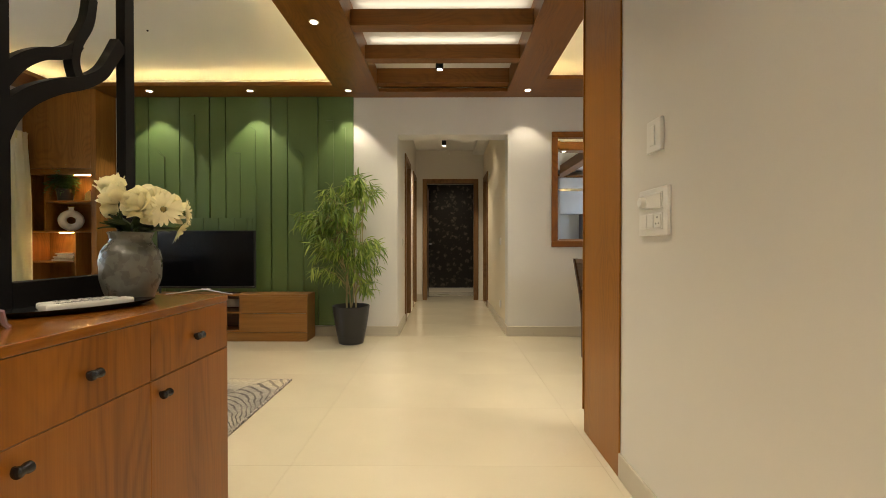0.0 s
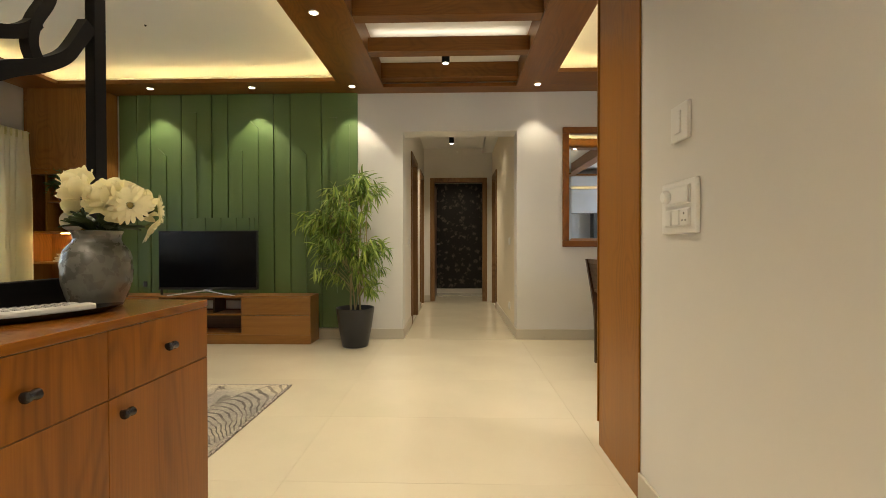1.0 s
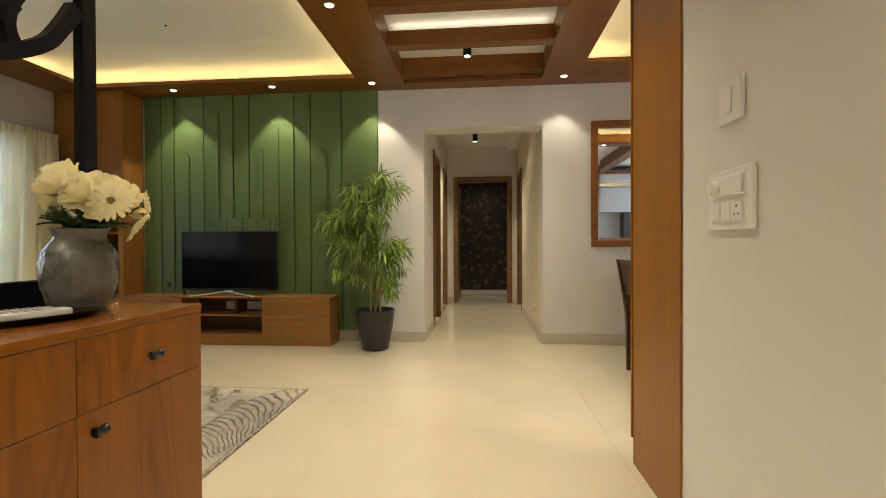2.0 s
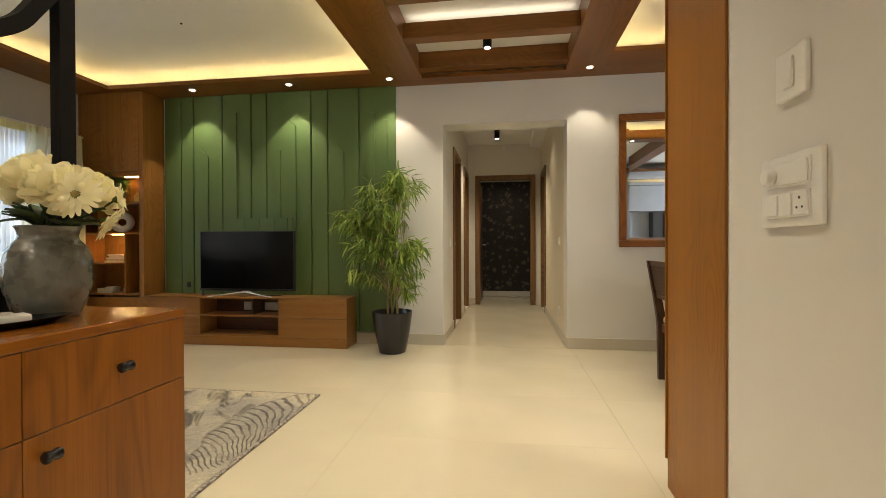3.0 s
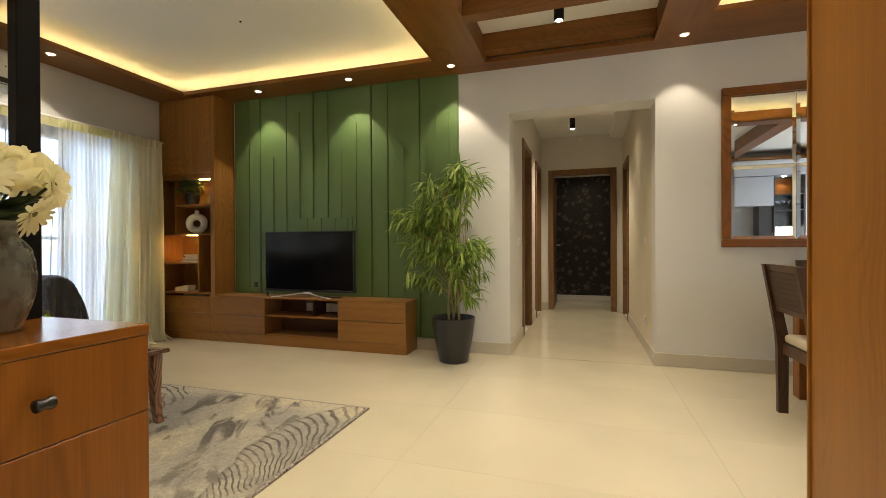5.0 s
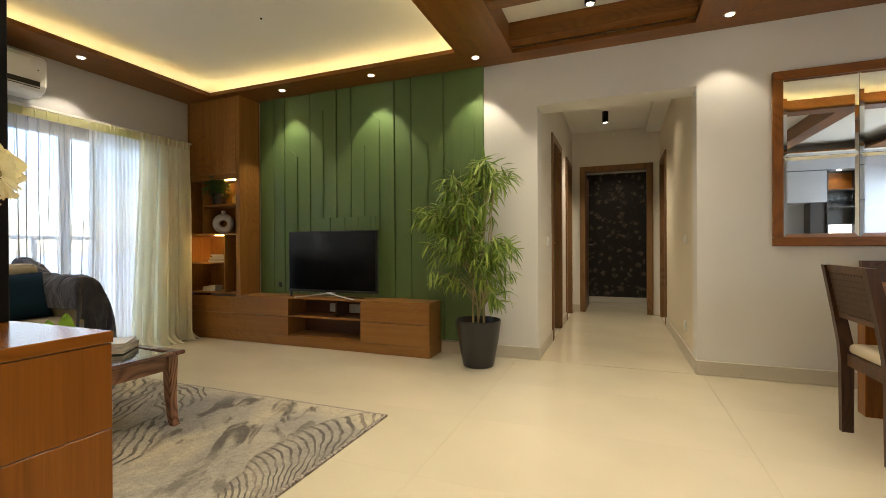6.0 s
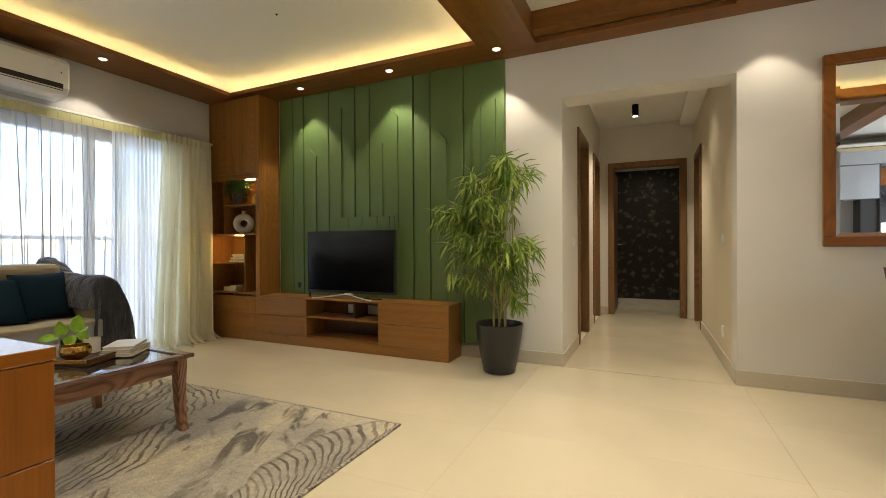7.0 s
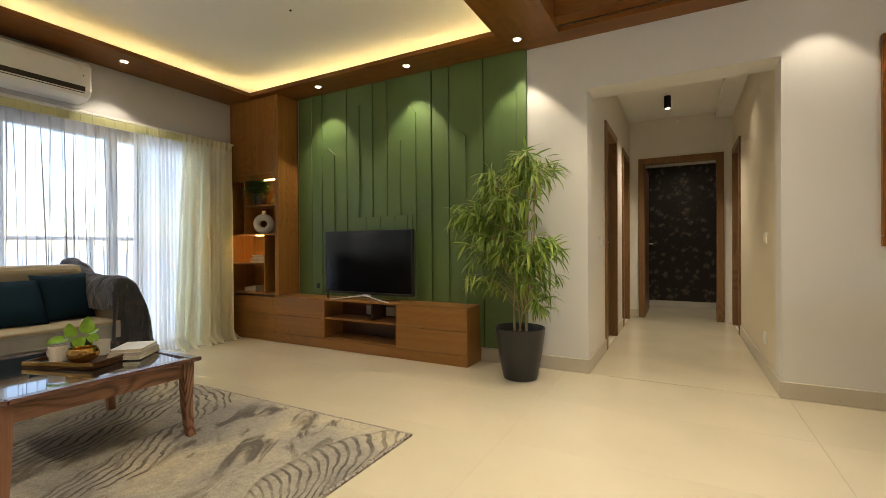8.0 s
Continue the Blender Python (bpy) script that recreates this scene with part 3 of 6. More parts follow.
# ---- living room: television wall ----
UF, UB = 4.53, NW - 0.004
console = thing("tv_console", (0, 0, 0), "low teak-veneered television console with an open niche", "tv unit")
part("plinth", B(-4.07, -1.192, UF + 0.002, UB, 0, 0.09), unit_x, console)
part("top", B(-3.39, -1.185, UF - 0.004, UB, 0.461, 0.478, bev=0.0015), unit_x, console)
part("bottom", B(-4.07, -1.192, UF + 0.02, UB, 0.0905, 0.108), unit_x, console)
for x in (-4.07, -3.39, -2.727, -1.883, -1.208):
    part("upright", B(x, x + 0.016, UF + 0.002, UB, 0.108, 0.4605), unit_z, console)
# niche back and divider use a darker wood than the carcass
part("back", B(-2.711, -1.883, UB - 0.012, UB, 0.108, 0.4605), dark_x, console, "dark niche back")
part("niche_shelf", B(-2.711, -1.883, UF + 0.008, UB - 0.012, 0.283, 0.299), unit_x, console)
for a, b in ((-4.066, -3.385), (-3.381, -2.714), (-1.880, -1.194)):
    for z0, z1 in ((0.093, 0.281), (0.285, 0.459)):
        part("drawer_front", B(a + 0.002, b - 0.002, UF, UF + 0.018, z0, z1, bev=0.0012), unit_x, console)
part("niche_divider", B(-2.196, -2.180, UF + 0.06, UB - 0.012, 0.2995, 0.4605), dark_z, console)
for x in (-2.307, -2.075):
    plate("wall_socket", (x, UB - 0.0125, 0.358), 0.185, 0.085, "-y", "white socket plate at the back of the niche", [(-0.045, 0, 0.04, 0.05), (0.045, 0, 0.04, 0.05)])

tower = thing("display_cabinet", (0, 0, 0), "tall teak-veneered display cabinet with lit open shelves", "cabinet")
TX0, TX1 = -4.07, -3.325
part("side_panel", B(TX1 - 0.055, TX1, UF, UB, 0.479, SOF - 0.002, bev=0.001), unit_z, tower)
part("side_panel", B(TX0, TX0 + 0.03, UF, UB, 0.479, SOF - 0.002, bev=0.001), unit_z, tower)
IX0, IX1 = TX0 + 0.03, TX1 - 0.055
part("back", B(IX0, IX1, UB - 0.012, UB, 0.479, 1.70), unit_z, tower)
part("upper_door", B(IX0 + 0.002, IX1 - 0.002, UF, UF + 0.018, 1.752, SOF - 0.003, bev=0.0012), unit_z, tower)
part("upper_box", B(IX0, IX1, UF + 0.02, UB, 1.70, SOF - 0.003), unit_z, tower)
part("fascia", B(IX0, IX1, UF + 0.002, UF + 0.02, 1.69, 1.75), unit_x, tower)
for x0, x1, z in ((IX0, IX1, 0.498), (IX0, IX1, 1.122), (-3.845, IX1, 1.428), (IX0, -3.558, 0.812)):
    part("shelf", B(x0, x1, UF + 0.006, UB - 0.012, z - 0.018, z), unit_x, tower)
part("divider", B(-3.861, -3.845, UF + 0.006, UB - 0.012, 1.122, 1.70), unit_z, tower)
part("divider", B(-3.558, -3.542, UF + 0.006, UB - 0.012, 0.498, 1.104), unit_z, tower)
part("light_bar", B(-3.62, -3.385, UF + 0.085, UF + 0.093, 1.6955, 1.699), strip_glow, tower, "lit warm light bar")
part("light_bar", B(-3.775, -3.57, UF + 0.085, UF + 0.093, 1.1000, 1.1035), strip_glow, tower, "lit warm light bar")

tv = thing("television", (-2.263, 4.62, 0.478), "flat black television on a silver forked stand", "television")
part("housing", B(-0.505, 0.505, -0.006, 0.035, 0.052, 0.648, bev=0.006, seg=2), black_plastic, tv)
part("screen", B(-0.494, 0.494, -0.009, -0.0062, 0.075, 0.638), screen_mat, tv, "glossy dark screen")
part("bezel", B(-0.505, 0.505, -0.011, -0.0062, 0.052, 0.073, bev=0.002), black_plastic, tv)
for s in (-1, 1):
    bm = bmesh.new()
    sweep(bm, [[(s * a + dx, y, z + dz) for dx, dz in ((0, -0.004), (0.013 * s, -0.004), (0.013 * s, 0.005), (0, 0.005))] for a, y, z in ((0.0, -0.04, 0.045), (0.07, -0.06, 0.038), (0.20, -0.10, 0.020), (0.325, -0.13, 0.007))])
    part("stand_leg", bm, chrome, tv, "silver stand leg")
part("stand_neck", B(-0.035, 0.035, -0.036, 0.02, 0.036, 0.054, bev=0.004), chrome, tv)
part("stand_foot", B(0.14, 0.34, 0.03, 0.05, 0.0, 0.008, bev=0.003), black_plastic, tv)
solid("media_gadget", B(-2.745, -2.725, 4.60, 4.62, 0.4785, 0.535, bev=0.005), black_plastic, "small black upright gadget beside the television", "gadget")

# ---- objects on the shelves ----
ceramic = mat("white_ceramic", (0.72, 0.70, 0.66), 0.5, vary=0.05, scale=20, bump=0.1, fine=120)
paper = mat("book_paper", (0.70, 0.65, 0.54), 0.8, vary=0.1, scale=30, bump=0.2, fine=200, stretch=(1, 1, 12))
cover_a, cover_b, cover_c = mat("grey_cover", (0.45, 0.45, 0.46), 0.4), mat("cream_cover", (0.72, 0.68, 0.58), 0.4), mat("brown_cover", (0.28, 0.17, 0.10), 0.45)


def book(at, w, d, h, cover, turn=0, group="stacked books", label="closed hardback book lying flat"):
    th = thing("book", at, label, "book", group, turn=turn)
    part("page_block", B(-w / 2 + 0.004, w / 2 - 0.004, -d / 2 + 0.004, d / 2 - 0.001, 0.003, h - 0.003), paper, th)
    bm = bmesh.new()
    box(bm, -w / 2, w / 2, -d / 2, d / 2, 0, 0.003)
    box(bm, -w / 2, w / 2, -d / 2, d / 2, h - 0.003, h)
    box(bm, -w / 2, w / 2, d / 2 - 0.001, d / 2 + 0.003, 0.003, h - 0.003)
    part("cover", bm, cover, th)
    return th


z = 0.8125
for k, (w, h, c, a, x) in enumerate(((0.22, 0.018, cover_b, 3, -3.72), (0.20, 0.014, cover_c, -2, -3.71), (0.21, 0.016, cover_b, 1, -3.71), (0.17, 0.018, cover_a, 5, -3.69), (0.19, 0.014, cover_b, -3, -3.70))):
    book((x, 4.64, z), w, 0.13, h, c, a)
    z += h + 0.0006
th = book((-3.575, 4.645, 0.8125), 0.012, 0.12, 0.17, cover_b, 0, "stacked books", "thin cream book standing on the shelf")
for x, z, w, h in ((-3.87, 0.4985, 0.09, 0.045), (-3.79, 0.4985, 0.10, 0.03), (-3.775, 0.5287, 0.085, 0.03)):
    book((x, 4.62, z), w, 0.10, h, cover_b, 4, "small cream boxes", "small cream cloth-bound book")
solid("ornament", lathe(bmesh.new(), [(0.02, 0), (0.032, 0.01), (0.03, 0.04), (0.018, 0.06), (0.02, 0.075)], (-3.615, 4.63, 0.4985), 16), cover_a, "small grey ornament on the cabinet floor", "ornament", smooth=True)
solid("bottle", lathe(bmesh.new(), [(0.028, 0), (0.03, 0.01), (0.03, 0.16), (0.012, 0.2), (0.012, 0.25)], (-3.46, 4.66, 0.4985), 16), dark_z, "dark slim bottle in the narrow compartment", "bottle", smooth=True)
bm = bmesh.new()
R, r, n1, n2 = 0.072, 0.036, 36, 14
ring = [[bm.verts.new(((R + r * math.cos(v)) * math.cos(u), r * 1.0 * math.sin(v), 0.108 + (R + r * math.cos(v)) * math.sin(u))) for v in (2 * math.pi * j / n2 for j in range(n2))] for u in (2 * math.pi * i / n1 for i in range(n1))]
for i in range(n1):
    for j in range(n2):
        bm.faces.new((ring[i][j], ring[(i + 1) % n1][j], ring[(i + 1) % n1][(j + 1) % n2], ring[i][(j + 1) % n2]))
donut = thing("ring_vase", (-3.675, 4.64, 1.1225), "white ceramic ring-shaped vase on a shelf", "vase", turn=40)
part("ring", bm, ceramic, donut, smooth=True)
part("neck", lathe(bmesh.new(), [(0.026, 0.205), (0.02, 0.222), (0.02, 0.236), (0.026, 0.246), (0.018, 0.246)], n=18), ceramic, donut, smooth=True)
part("foot", lathe(bmesh.new(), [(0.03, 0), (0.034, 0.004), (0.028, 0.014)], n=18), ceramic, donut, smooth=True)
gold = thing("ornament", (-3.46, 4.62, 1.4285), "small gilt house-shaped ornament on a shelf", "ornament")
part("base", B(-0.07, 0.06, -0.03, 0.03, 0, 0.012, bev=0.002), brass, gold)
part("frame", prism(bmesh.new(), [(-0.045, 0.012), (0.045, 0.012), (0.045, 0.07), (0.0, 0.115), (-0.045, 0.07)], 1, -0.015, 0.015), brass, gold)

fern_m = mat("fern_leaf", (0.055, 0.15, 0.022), 0.5, vary=0.4, scale=30, bump=0.05)
fern = thing("potted_fern", (-3.72, 4.625, 1.4285), "bushy green fern in a small pot on a shelf", "plant")
part("pot", lathe(bmesh.new(), [(0.045, 0), (0.05, 0.004), (0.062, 0.09), (0.058, 0.092), (0.052, 0.08), (0.01, 0.078)], n=24), black_plastic, fern, smooth=True)
frng = random.Random(21)
for k in range(120):
    a = k * 2.39996
    reach, lift = frng.uniform(0.05, 0.14), frng.uniform(-0.14, 0.12)
    d = Vector((math.cos(a) + 0.05, 0.72 * math.sin(a) - 0.25, 0))
    pts = [Vector((0, 0, 0.08)) + d * reach * s + Vector((0, 0, 0.12 * math.sin(min(1.0, s * 1.3) * 2.0) * 0.8 + lift * s * s)) for s in (0, 0.3, 0.6, 0.85, 1.0)]
    bm = bmesh.new()
    tube(bm, pts, 0.0012, 4)
    side = d.cross(Vector((0, 0, 1))).normalized()
    for i in range(1, 5):
        for j in (0.0, 0.5):
            p = pts[i - 1].lerp(pts[i], j)
            for sgn in (-1, 1):
                w = 0.040 * (1 - 0.13 * i)
                q = p + side * sgn * w + d * 0.012 + Vector((0, 0, frng.uniform(-0.008, 0.006)))
                f = [p - d * 0.007, p + (q - p) * 0.5 - d * 0.011, q, p + (q - p) * 0.5 + d * 0.013]
                bm.faces.new([bm.verts.new(v) for v in f])
    part("frond", bm, fern_m, fern)

fern.scale = (1.3, 1.2, 1.36)

solid("door_sensor", B(0.255, 0.285, HEND - 0.014, HEND, 2.555, 2.595, bev=0.004), white_plastic, "tiny white sensor on the passage end wall", "sensor")
solid("wall_sensor", B(HR - 0.012, HR, 6.72, 6.75, 2.02, 2.06, bev=0.003), white_plastic, "tiny white sensor high on the passage wall", "sensor")
solid("black_socket", B(-3.035, -2.995, PAN_F - 0.034, PAN_F - 0.0245, 0.545, 0.60, bev=0.003), black_plastic, "small black cable outlet on the green panelling", "socket")

# ---- sideboard and black screen ----
SBF, SBB, SBY, SBT = -0.525, -0.885, 1.555, 0.8145
sb = thing("sideboard", (0, 0, 0), "long teak sideboard with drawers over doors", "sideboard")
part("top", B(SBB, SBF + 0.0015, -0.012, SBY + 0.0015, SBT - 0.021, SBT, bev=0.002, seg=2), polished, sb, "polished timber top")
part("side_panel", B(SBB, SBF - 0.0185, SBY - 0.018, SBY, 0.0, SBT - 0.0215), teak_z, sb)
part("side_panel", B(SBB, SBF - 0.0185, -0.008, 0.010, 0.0, SBT - 0.0215), teak_z, sb)
part("carcass", B(SBB, SBF - 0.02, 0.0105, SBY - 0.0185, 0.06, SBT - 0.0215), teak_y, sb)
knob_mat = mat("black_knob", (0.01, 0.009, 0.009), 0.25, vary=0.1, scale=30, bump=0.05)


def knob(parent, y, z):
    """A black bow-tie knob on a short stem."""
    bm = bmesh.new()
    tube(bm, [(SBF, y, z), (SBF + 0.012, y, z)], [0.006, 0.005], 10)
    tube(bm, [(SBF + 0.017, y - 0.0155, z), (SBF + 0.017, y - 0.013, z), (SBF + 0.0165, y - 0.008, z), (SBF + 0.0165, y, z), (SBF + 0.0165, y + 0.008, z), (SBF + 0.017, y + 0.013, z), (SBF + 0.017, y + 0.0155, z)],
         [0.0065, 0.0105, 0.0108, 0.0082, 0.0108, 0.0105, 0.0065], 12)
    part("knob", bm, knob_mat, parent, "black knob", True)


for k in range(4):
    y1 = SBY - 0.001 - 0.386 * k
    y0 = y1 - 0.384
    drawer = part("drawer_front", B(SBF - 0.018, SBF, y0, y1, 0.6415, SBT - 0.0222, bev=0.0007), teak_z, sb)
    knob(drawer, (y0 + y1) / 2, 0.717)
    door = part("cabinet_door", B(SBF - 0.018, SBF, y0, y1, 0.07, 0.6395, bev=0.0007), teak_z, sb)
    knob(door, y0 + 0.035, 0.600)

screen = thing("room_divider", (0, 0, 0), "black metal screen with curved limbs behind the sideboard", "room divider")
DX0, DX1 = -0.855, -0.825
part("post", B(DX0, DX1, 1.501, 1.5455, SBT, SOF - 0.001, bev=0.002), black_metal, screen)
part("post", B(DX0, DX1, 0.98, 1.125, SBT, SOF - 0.001, bev=0.002), black_metal, screen)
part("bottom_rail", B(DX0, DX1, 1.1255, 1.5005, SBT, 0.892, bev=0.002), black_metal, screen)
part("bottom_rail", B(DX0, DX1, 0.012, 0.9795, SBT, 0.892, bev=0.002), black_metal, screen)


def limb(path, widths, inset):
    """A flat cut limb in the plane of the screen: points (y, z) with the width at each."""
    raw = [Vector((y, z, w)) for (y, z), w in zip(path, widths)]
    ends = [raw[0] * 2 - raw[1]] + raw + [raw[-1] * 2 - raw[-2]]
    pts = []
    for a, b, c, d in zip(ends, ends[1:], ends[2:], ends[3:]):
        for k in range(5):
            u = k / 5
            pts.append(0.5 * (2 * b + (c - a) * u + (2 * a - 5 * b + 4 * c - d) * u * u + (3 * b - a - 3 * c + d) * u ** 3))
    pts.append(raw[-1])
    secs = []
    for i, p in enumerate(pts):
        d = pts[min(i + 1, len(pts) - 1)] - pts[max(i - 1, 0)]
        nrm = Vector((-d.y, d.x)).normalized() * p.z / 2
        secs.append([(x, p.x + q * nrm.x, p.y + q * nrm.y) for x, q in ((DX0 + inset, -1), (DX1 - inset, -1), (DX1 - inset, 1), (DX0 + inset, 1))])
    part("limb", sweep(bmesh.new(), secs), black_metal, screen, smooth=True)


limb([(1.086, 1.196), (1.120, 1.284), (1.174, 1.348), (1.253, 1.402), (1.341, 1.446), (1.410, 1.496), (1.449, 1.550), (1.493, 1.623)], [0.05, 0.05, 0.045, 0.04, 0.036, 0.034, 0.034, 0.04], 0.0012)
limb([(1.336, 1.442), (1.316, 1.491), (1.326, 1.550), (1.365, 1.628), (1.380, 1.707)], [0.034, 0.028, 0.028, 0.03, 0.03], 0.0024)
limb([(1.333, 1.554), (1.307, 1.522), (1.269, 1.498), (1.213, 1.473), (1.154, 1.427), (1.095, 1.353)], [0.03, 0.034, 0.032, 0.032, 0.036, 0.045], 0.0036)
limb([(1.380, 1.707), (1.400, 1.815), (1.434, 1.913), (1.488, 1.982)], [0.03, 0.03, 0.03, 0.036], 0.0048)
limb([(1.105, 1.736), (1.184, 1.883), (1.282, 2.001), (1.380, 2.129), (1.419, 2.325), (1.43, SOF - 0.001)], [0.05, 0.04, 0.036, 0.034, 0.034, 0.034], 0.0060)

# vase with white flowers
stone = mat("glazed_grey_ceramic", (0.115, 0.115, 0.098), 0.28, vary=0.18, scale=26, bump=0.35, fine=55, coat=0.5)
vase = thing("flower_vase", (-0.73, 1.39, SBT), "round grey glazed vase full of white flowers", "vase")
prof = [(0.052, 0.0), (0.056, 0.003), (0.060, 0.012), (0.069, 0.035), (0.0765, 0.066), (0.0795, 0.095), (0.0785, 0.125), (0.0725, 0.150), (0.062, 0.167), (0.055, 0.175), (0.0525, 0.183), (0.055, 0.195), (0.0595, 0.204), (0.056, 0.2055), (0.048, 0.19), (0.046, 0.15)]
fine = []
for (r0, z0), (r1, z1) in zip(prof, prof[1:]):
    fine += [(r0 + (r1 - r0) * k / 4, z0 + (z1 - z0) * k / 4) for k in range(4)]
bm = lathe(bmesh.new(), fine + [prof[-1]], n=110)
for v in bm.verts:
    if 0.02 < v.co.z < 0.165:
        f = noise.noise(v.co * 38) + 0.6 * noise.noise(v.co * 85 + Vector((3, 1, 7)))
        v.co += Vector((v.co.x, v.co.y, 0)).normalized() * 0.0024 * max(-0.3, min(0.4, f * 4.0))
part("body", bm, stone, vase, smooth=True)
rng = random.Random(5)
petal_m = cloth("cream_petal", (0.98, 0.93, 0.64), 0, 0.42, 0.7, 200)
petal_w = cloth("white_petal", (0.98, 0.94, 0.68), 0, 0.42, 0.7, 200)
heart_m = mat("flower_heart", (0.24, 0.19, 0.05), 0.8, vary=0.3, scale=120, bump=0.5, fine=300)
calyx_m = mat("flower_calyx", (0.10, 0.13, 0.03), 0.6, vary=0.3, scale=60, bump=0.3)
stem_m = mat("flower_leaf", (0.035, 0.062, 0.018), 0.5, vary=0.3, scale=18, bump=0.1)


def petal(bm, m, length, width, curl, cup=0.0, tip=0.35, n=5):
    """One petal from the origin along +y, rising by curl, hollowed by cup."""
    rows = []
    for i in range(n + 1):
        s = i / n
        w = width * (math.sin(math.pi * min(1, s * 0.85 + 0.12)) ** 0.8) * (1 if s < 1 else tip)
        y, z = length * math.sin(s * curl) / curl, length * (1 - math.cos(s * curl)) / curl
        rows.append([bm.verts.new(m @ Vector((w * u / 2, y, z + cup * width * u * u))) for u in (-1, -0.4, 0.4, 1)])
    for a, b in zip(rows, rows[1:]):
        for k in range(3):
            bm.faces.new((a[k], a[k + 1], b[k + 1], b[k]))


def aim(p, d, spin=0.0):
    """A pose at p whose z axis points along d."""
    q = Vector(d).to_track_quat("Z", "Y").to_matrix().to_4x4()
    return Matrix.Translation(p) @ q @ Matrix.Rotation(spin, 4, "Z")


def rose(p, d, size, opened=1.0):
    """Overlapping cupped petals round a closed heart; the outer ones turn out at the rim."""
    bm = bmesh.new()
    base = aim(p, d, rng.random() * 6)
    layers = ((3, 0.36, 18, 0.02), (4, 0.56, 34, 0.08), (5, 0.76, 50, 0.16), (5, 0.95, 62 + 10 * opened, 0.24 + 0.14 * opened), (6, 1.08, 74 + 18 * opened, 0.34 + 0.26 * opened))
    for layer, (cnt, r, rim, flare) in enumerate(layers):
        for k in range(cnt):
            mid = 2 * math.pi * (k + 0.37 * layer + rng.uniform(-0.12, 0.12)) / cnt
            half = math.pi / cnt * 1.35
            top = rim + rng.uniform(-7, 7)
            tilt = rng.uniform(-0.05, 0.05)
            rows = []
            for i in range(8):
                t = i / 7
                row = []
                for j in range(7):
                    u = 2 * j / 6 - 1
                    edge = top + 34 * abs(u) ** 2.6 * (1 - 0.2 * t)
                    pol = radians(152 + (edge - 152) * t)
                    rr = size * r * (1 + 0.05 * u + flare * t ** 5 * (1 - 0.5 * u * u) + tilt * t + 0.075 * math.sin(4.5 * u + layer + 3 * k) * t ** 3)
                    az = mid + half * u * (0.55 + 0.45 * math.sin(min(1.0, t * 1.25) * math.pi / 2))
                    row.append(bm.verts.new(base @ Vector((rr * math.sin(pol) * math.cos(az), rr * math.sin(pol) * math.sin(az), rr * math.cos(pol) * (1.05 if pol < 1.57 else 1.2) + 0.12 * size * (1 - r)))))
                rows.append(row)
            for r0, r1 in zip(rows, rows[1:]):
                for j in range(6):
                    bm.faces.new((r0[j], r0[j + 1], r1[j + 1], r1[j]))
    return part("rose", bm, petal_m, vase, smooth=True)


def ray_petal(bm, m, length, width, droop):
    """A slim strap-shaped petal with a blunt rounded tip."""
    rows = []
    for t in (0.0, 0.2, 0.45, 0.7, 0.86, 0.95, 1.0):
        w = width * (0.45 + 0.55 * min(1.0, t * 1.8)) * (1.0 if t < 0.7 else math.sqrt(max(0.03, 1 - ((t - 0.7) / 0.31) ** 2)))
        z = -droop * length * t * t
        rows.append([bm.verts.new(m @ Vector((w * u / 2, length * t, z - 0.18 * width * (1 - u * u) * (1 - t)))) for u in (-1, 0, 1)])
    for r0, r1 in zip(rows, rows[1:]):
        for j in range(2):
            bm.faces.new((r0[j], r0[j + 1], r1[j + 1], r1[j]))


def daisy(p, d, size, cupped=0.0):
    bm = bmesh.new()
    base = aim(p, d, rng.random() * 6)
    for layer, (cnt, lean, ln) in enumerate(((19, 0.02, 1.0), (17, 0.16, 0.92), (13, 0.42, 0.6))):
        for k in range(cnt):
            a = 2 * math.pi * (k + 0.5 * layer + rng.uniform(-0.22, 0.22)) / cnt
            m = base @ Matrix.Rotation(a, 4, "Z") @ Matrix.Translation((0, size * 0.08, 0)) @ Matrix.Rotation(cupped + lean + rng.uniform(-0.09, 0.11), 4, "X") @ Matrix.Rotation(rng.uniform(-0.25, 0.25), 4, "Y")
            ray_petal(bm, m, size * ln * rng.uniform(0.88, 1.04), size * 0.22, rng.uniform(0.05, 0.22))
    ob = part("daisy", bm, petal_w, vase, smooth=True)
    c = bmesh.new()
    bmesh.ops.create_uvsphere(c, u_segments=14, v_segments=8, radius=size * 0.15)
    bmesh.ops.transform(c, matrix=base @ Matrix.Translation((0, 0, size * 0.05)) @ Matrix.Diagonal((1, 1, 0.6, 1)), verts=c.verts)
    part("flower_heart", c, heart_m, ob, "olive green heart", True)
    cup = lathe(bmesh.new(), [(0.003, -size * 0.24), (size * 0.12, -size * 0.20), (size * 0.20, -size * 0.09), (size * 0.21, size * 0.01), (size * 0.14, size * 0.03)], n=16)
    bmesh.ops.transform(cup, matrix=base, verts=cup.verts)
    part("calyx", cup, calyx_m, ob, "green calyx", True)


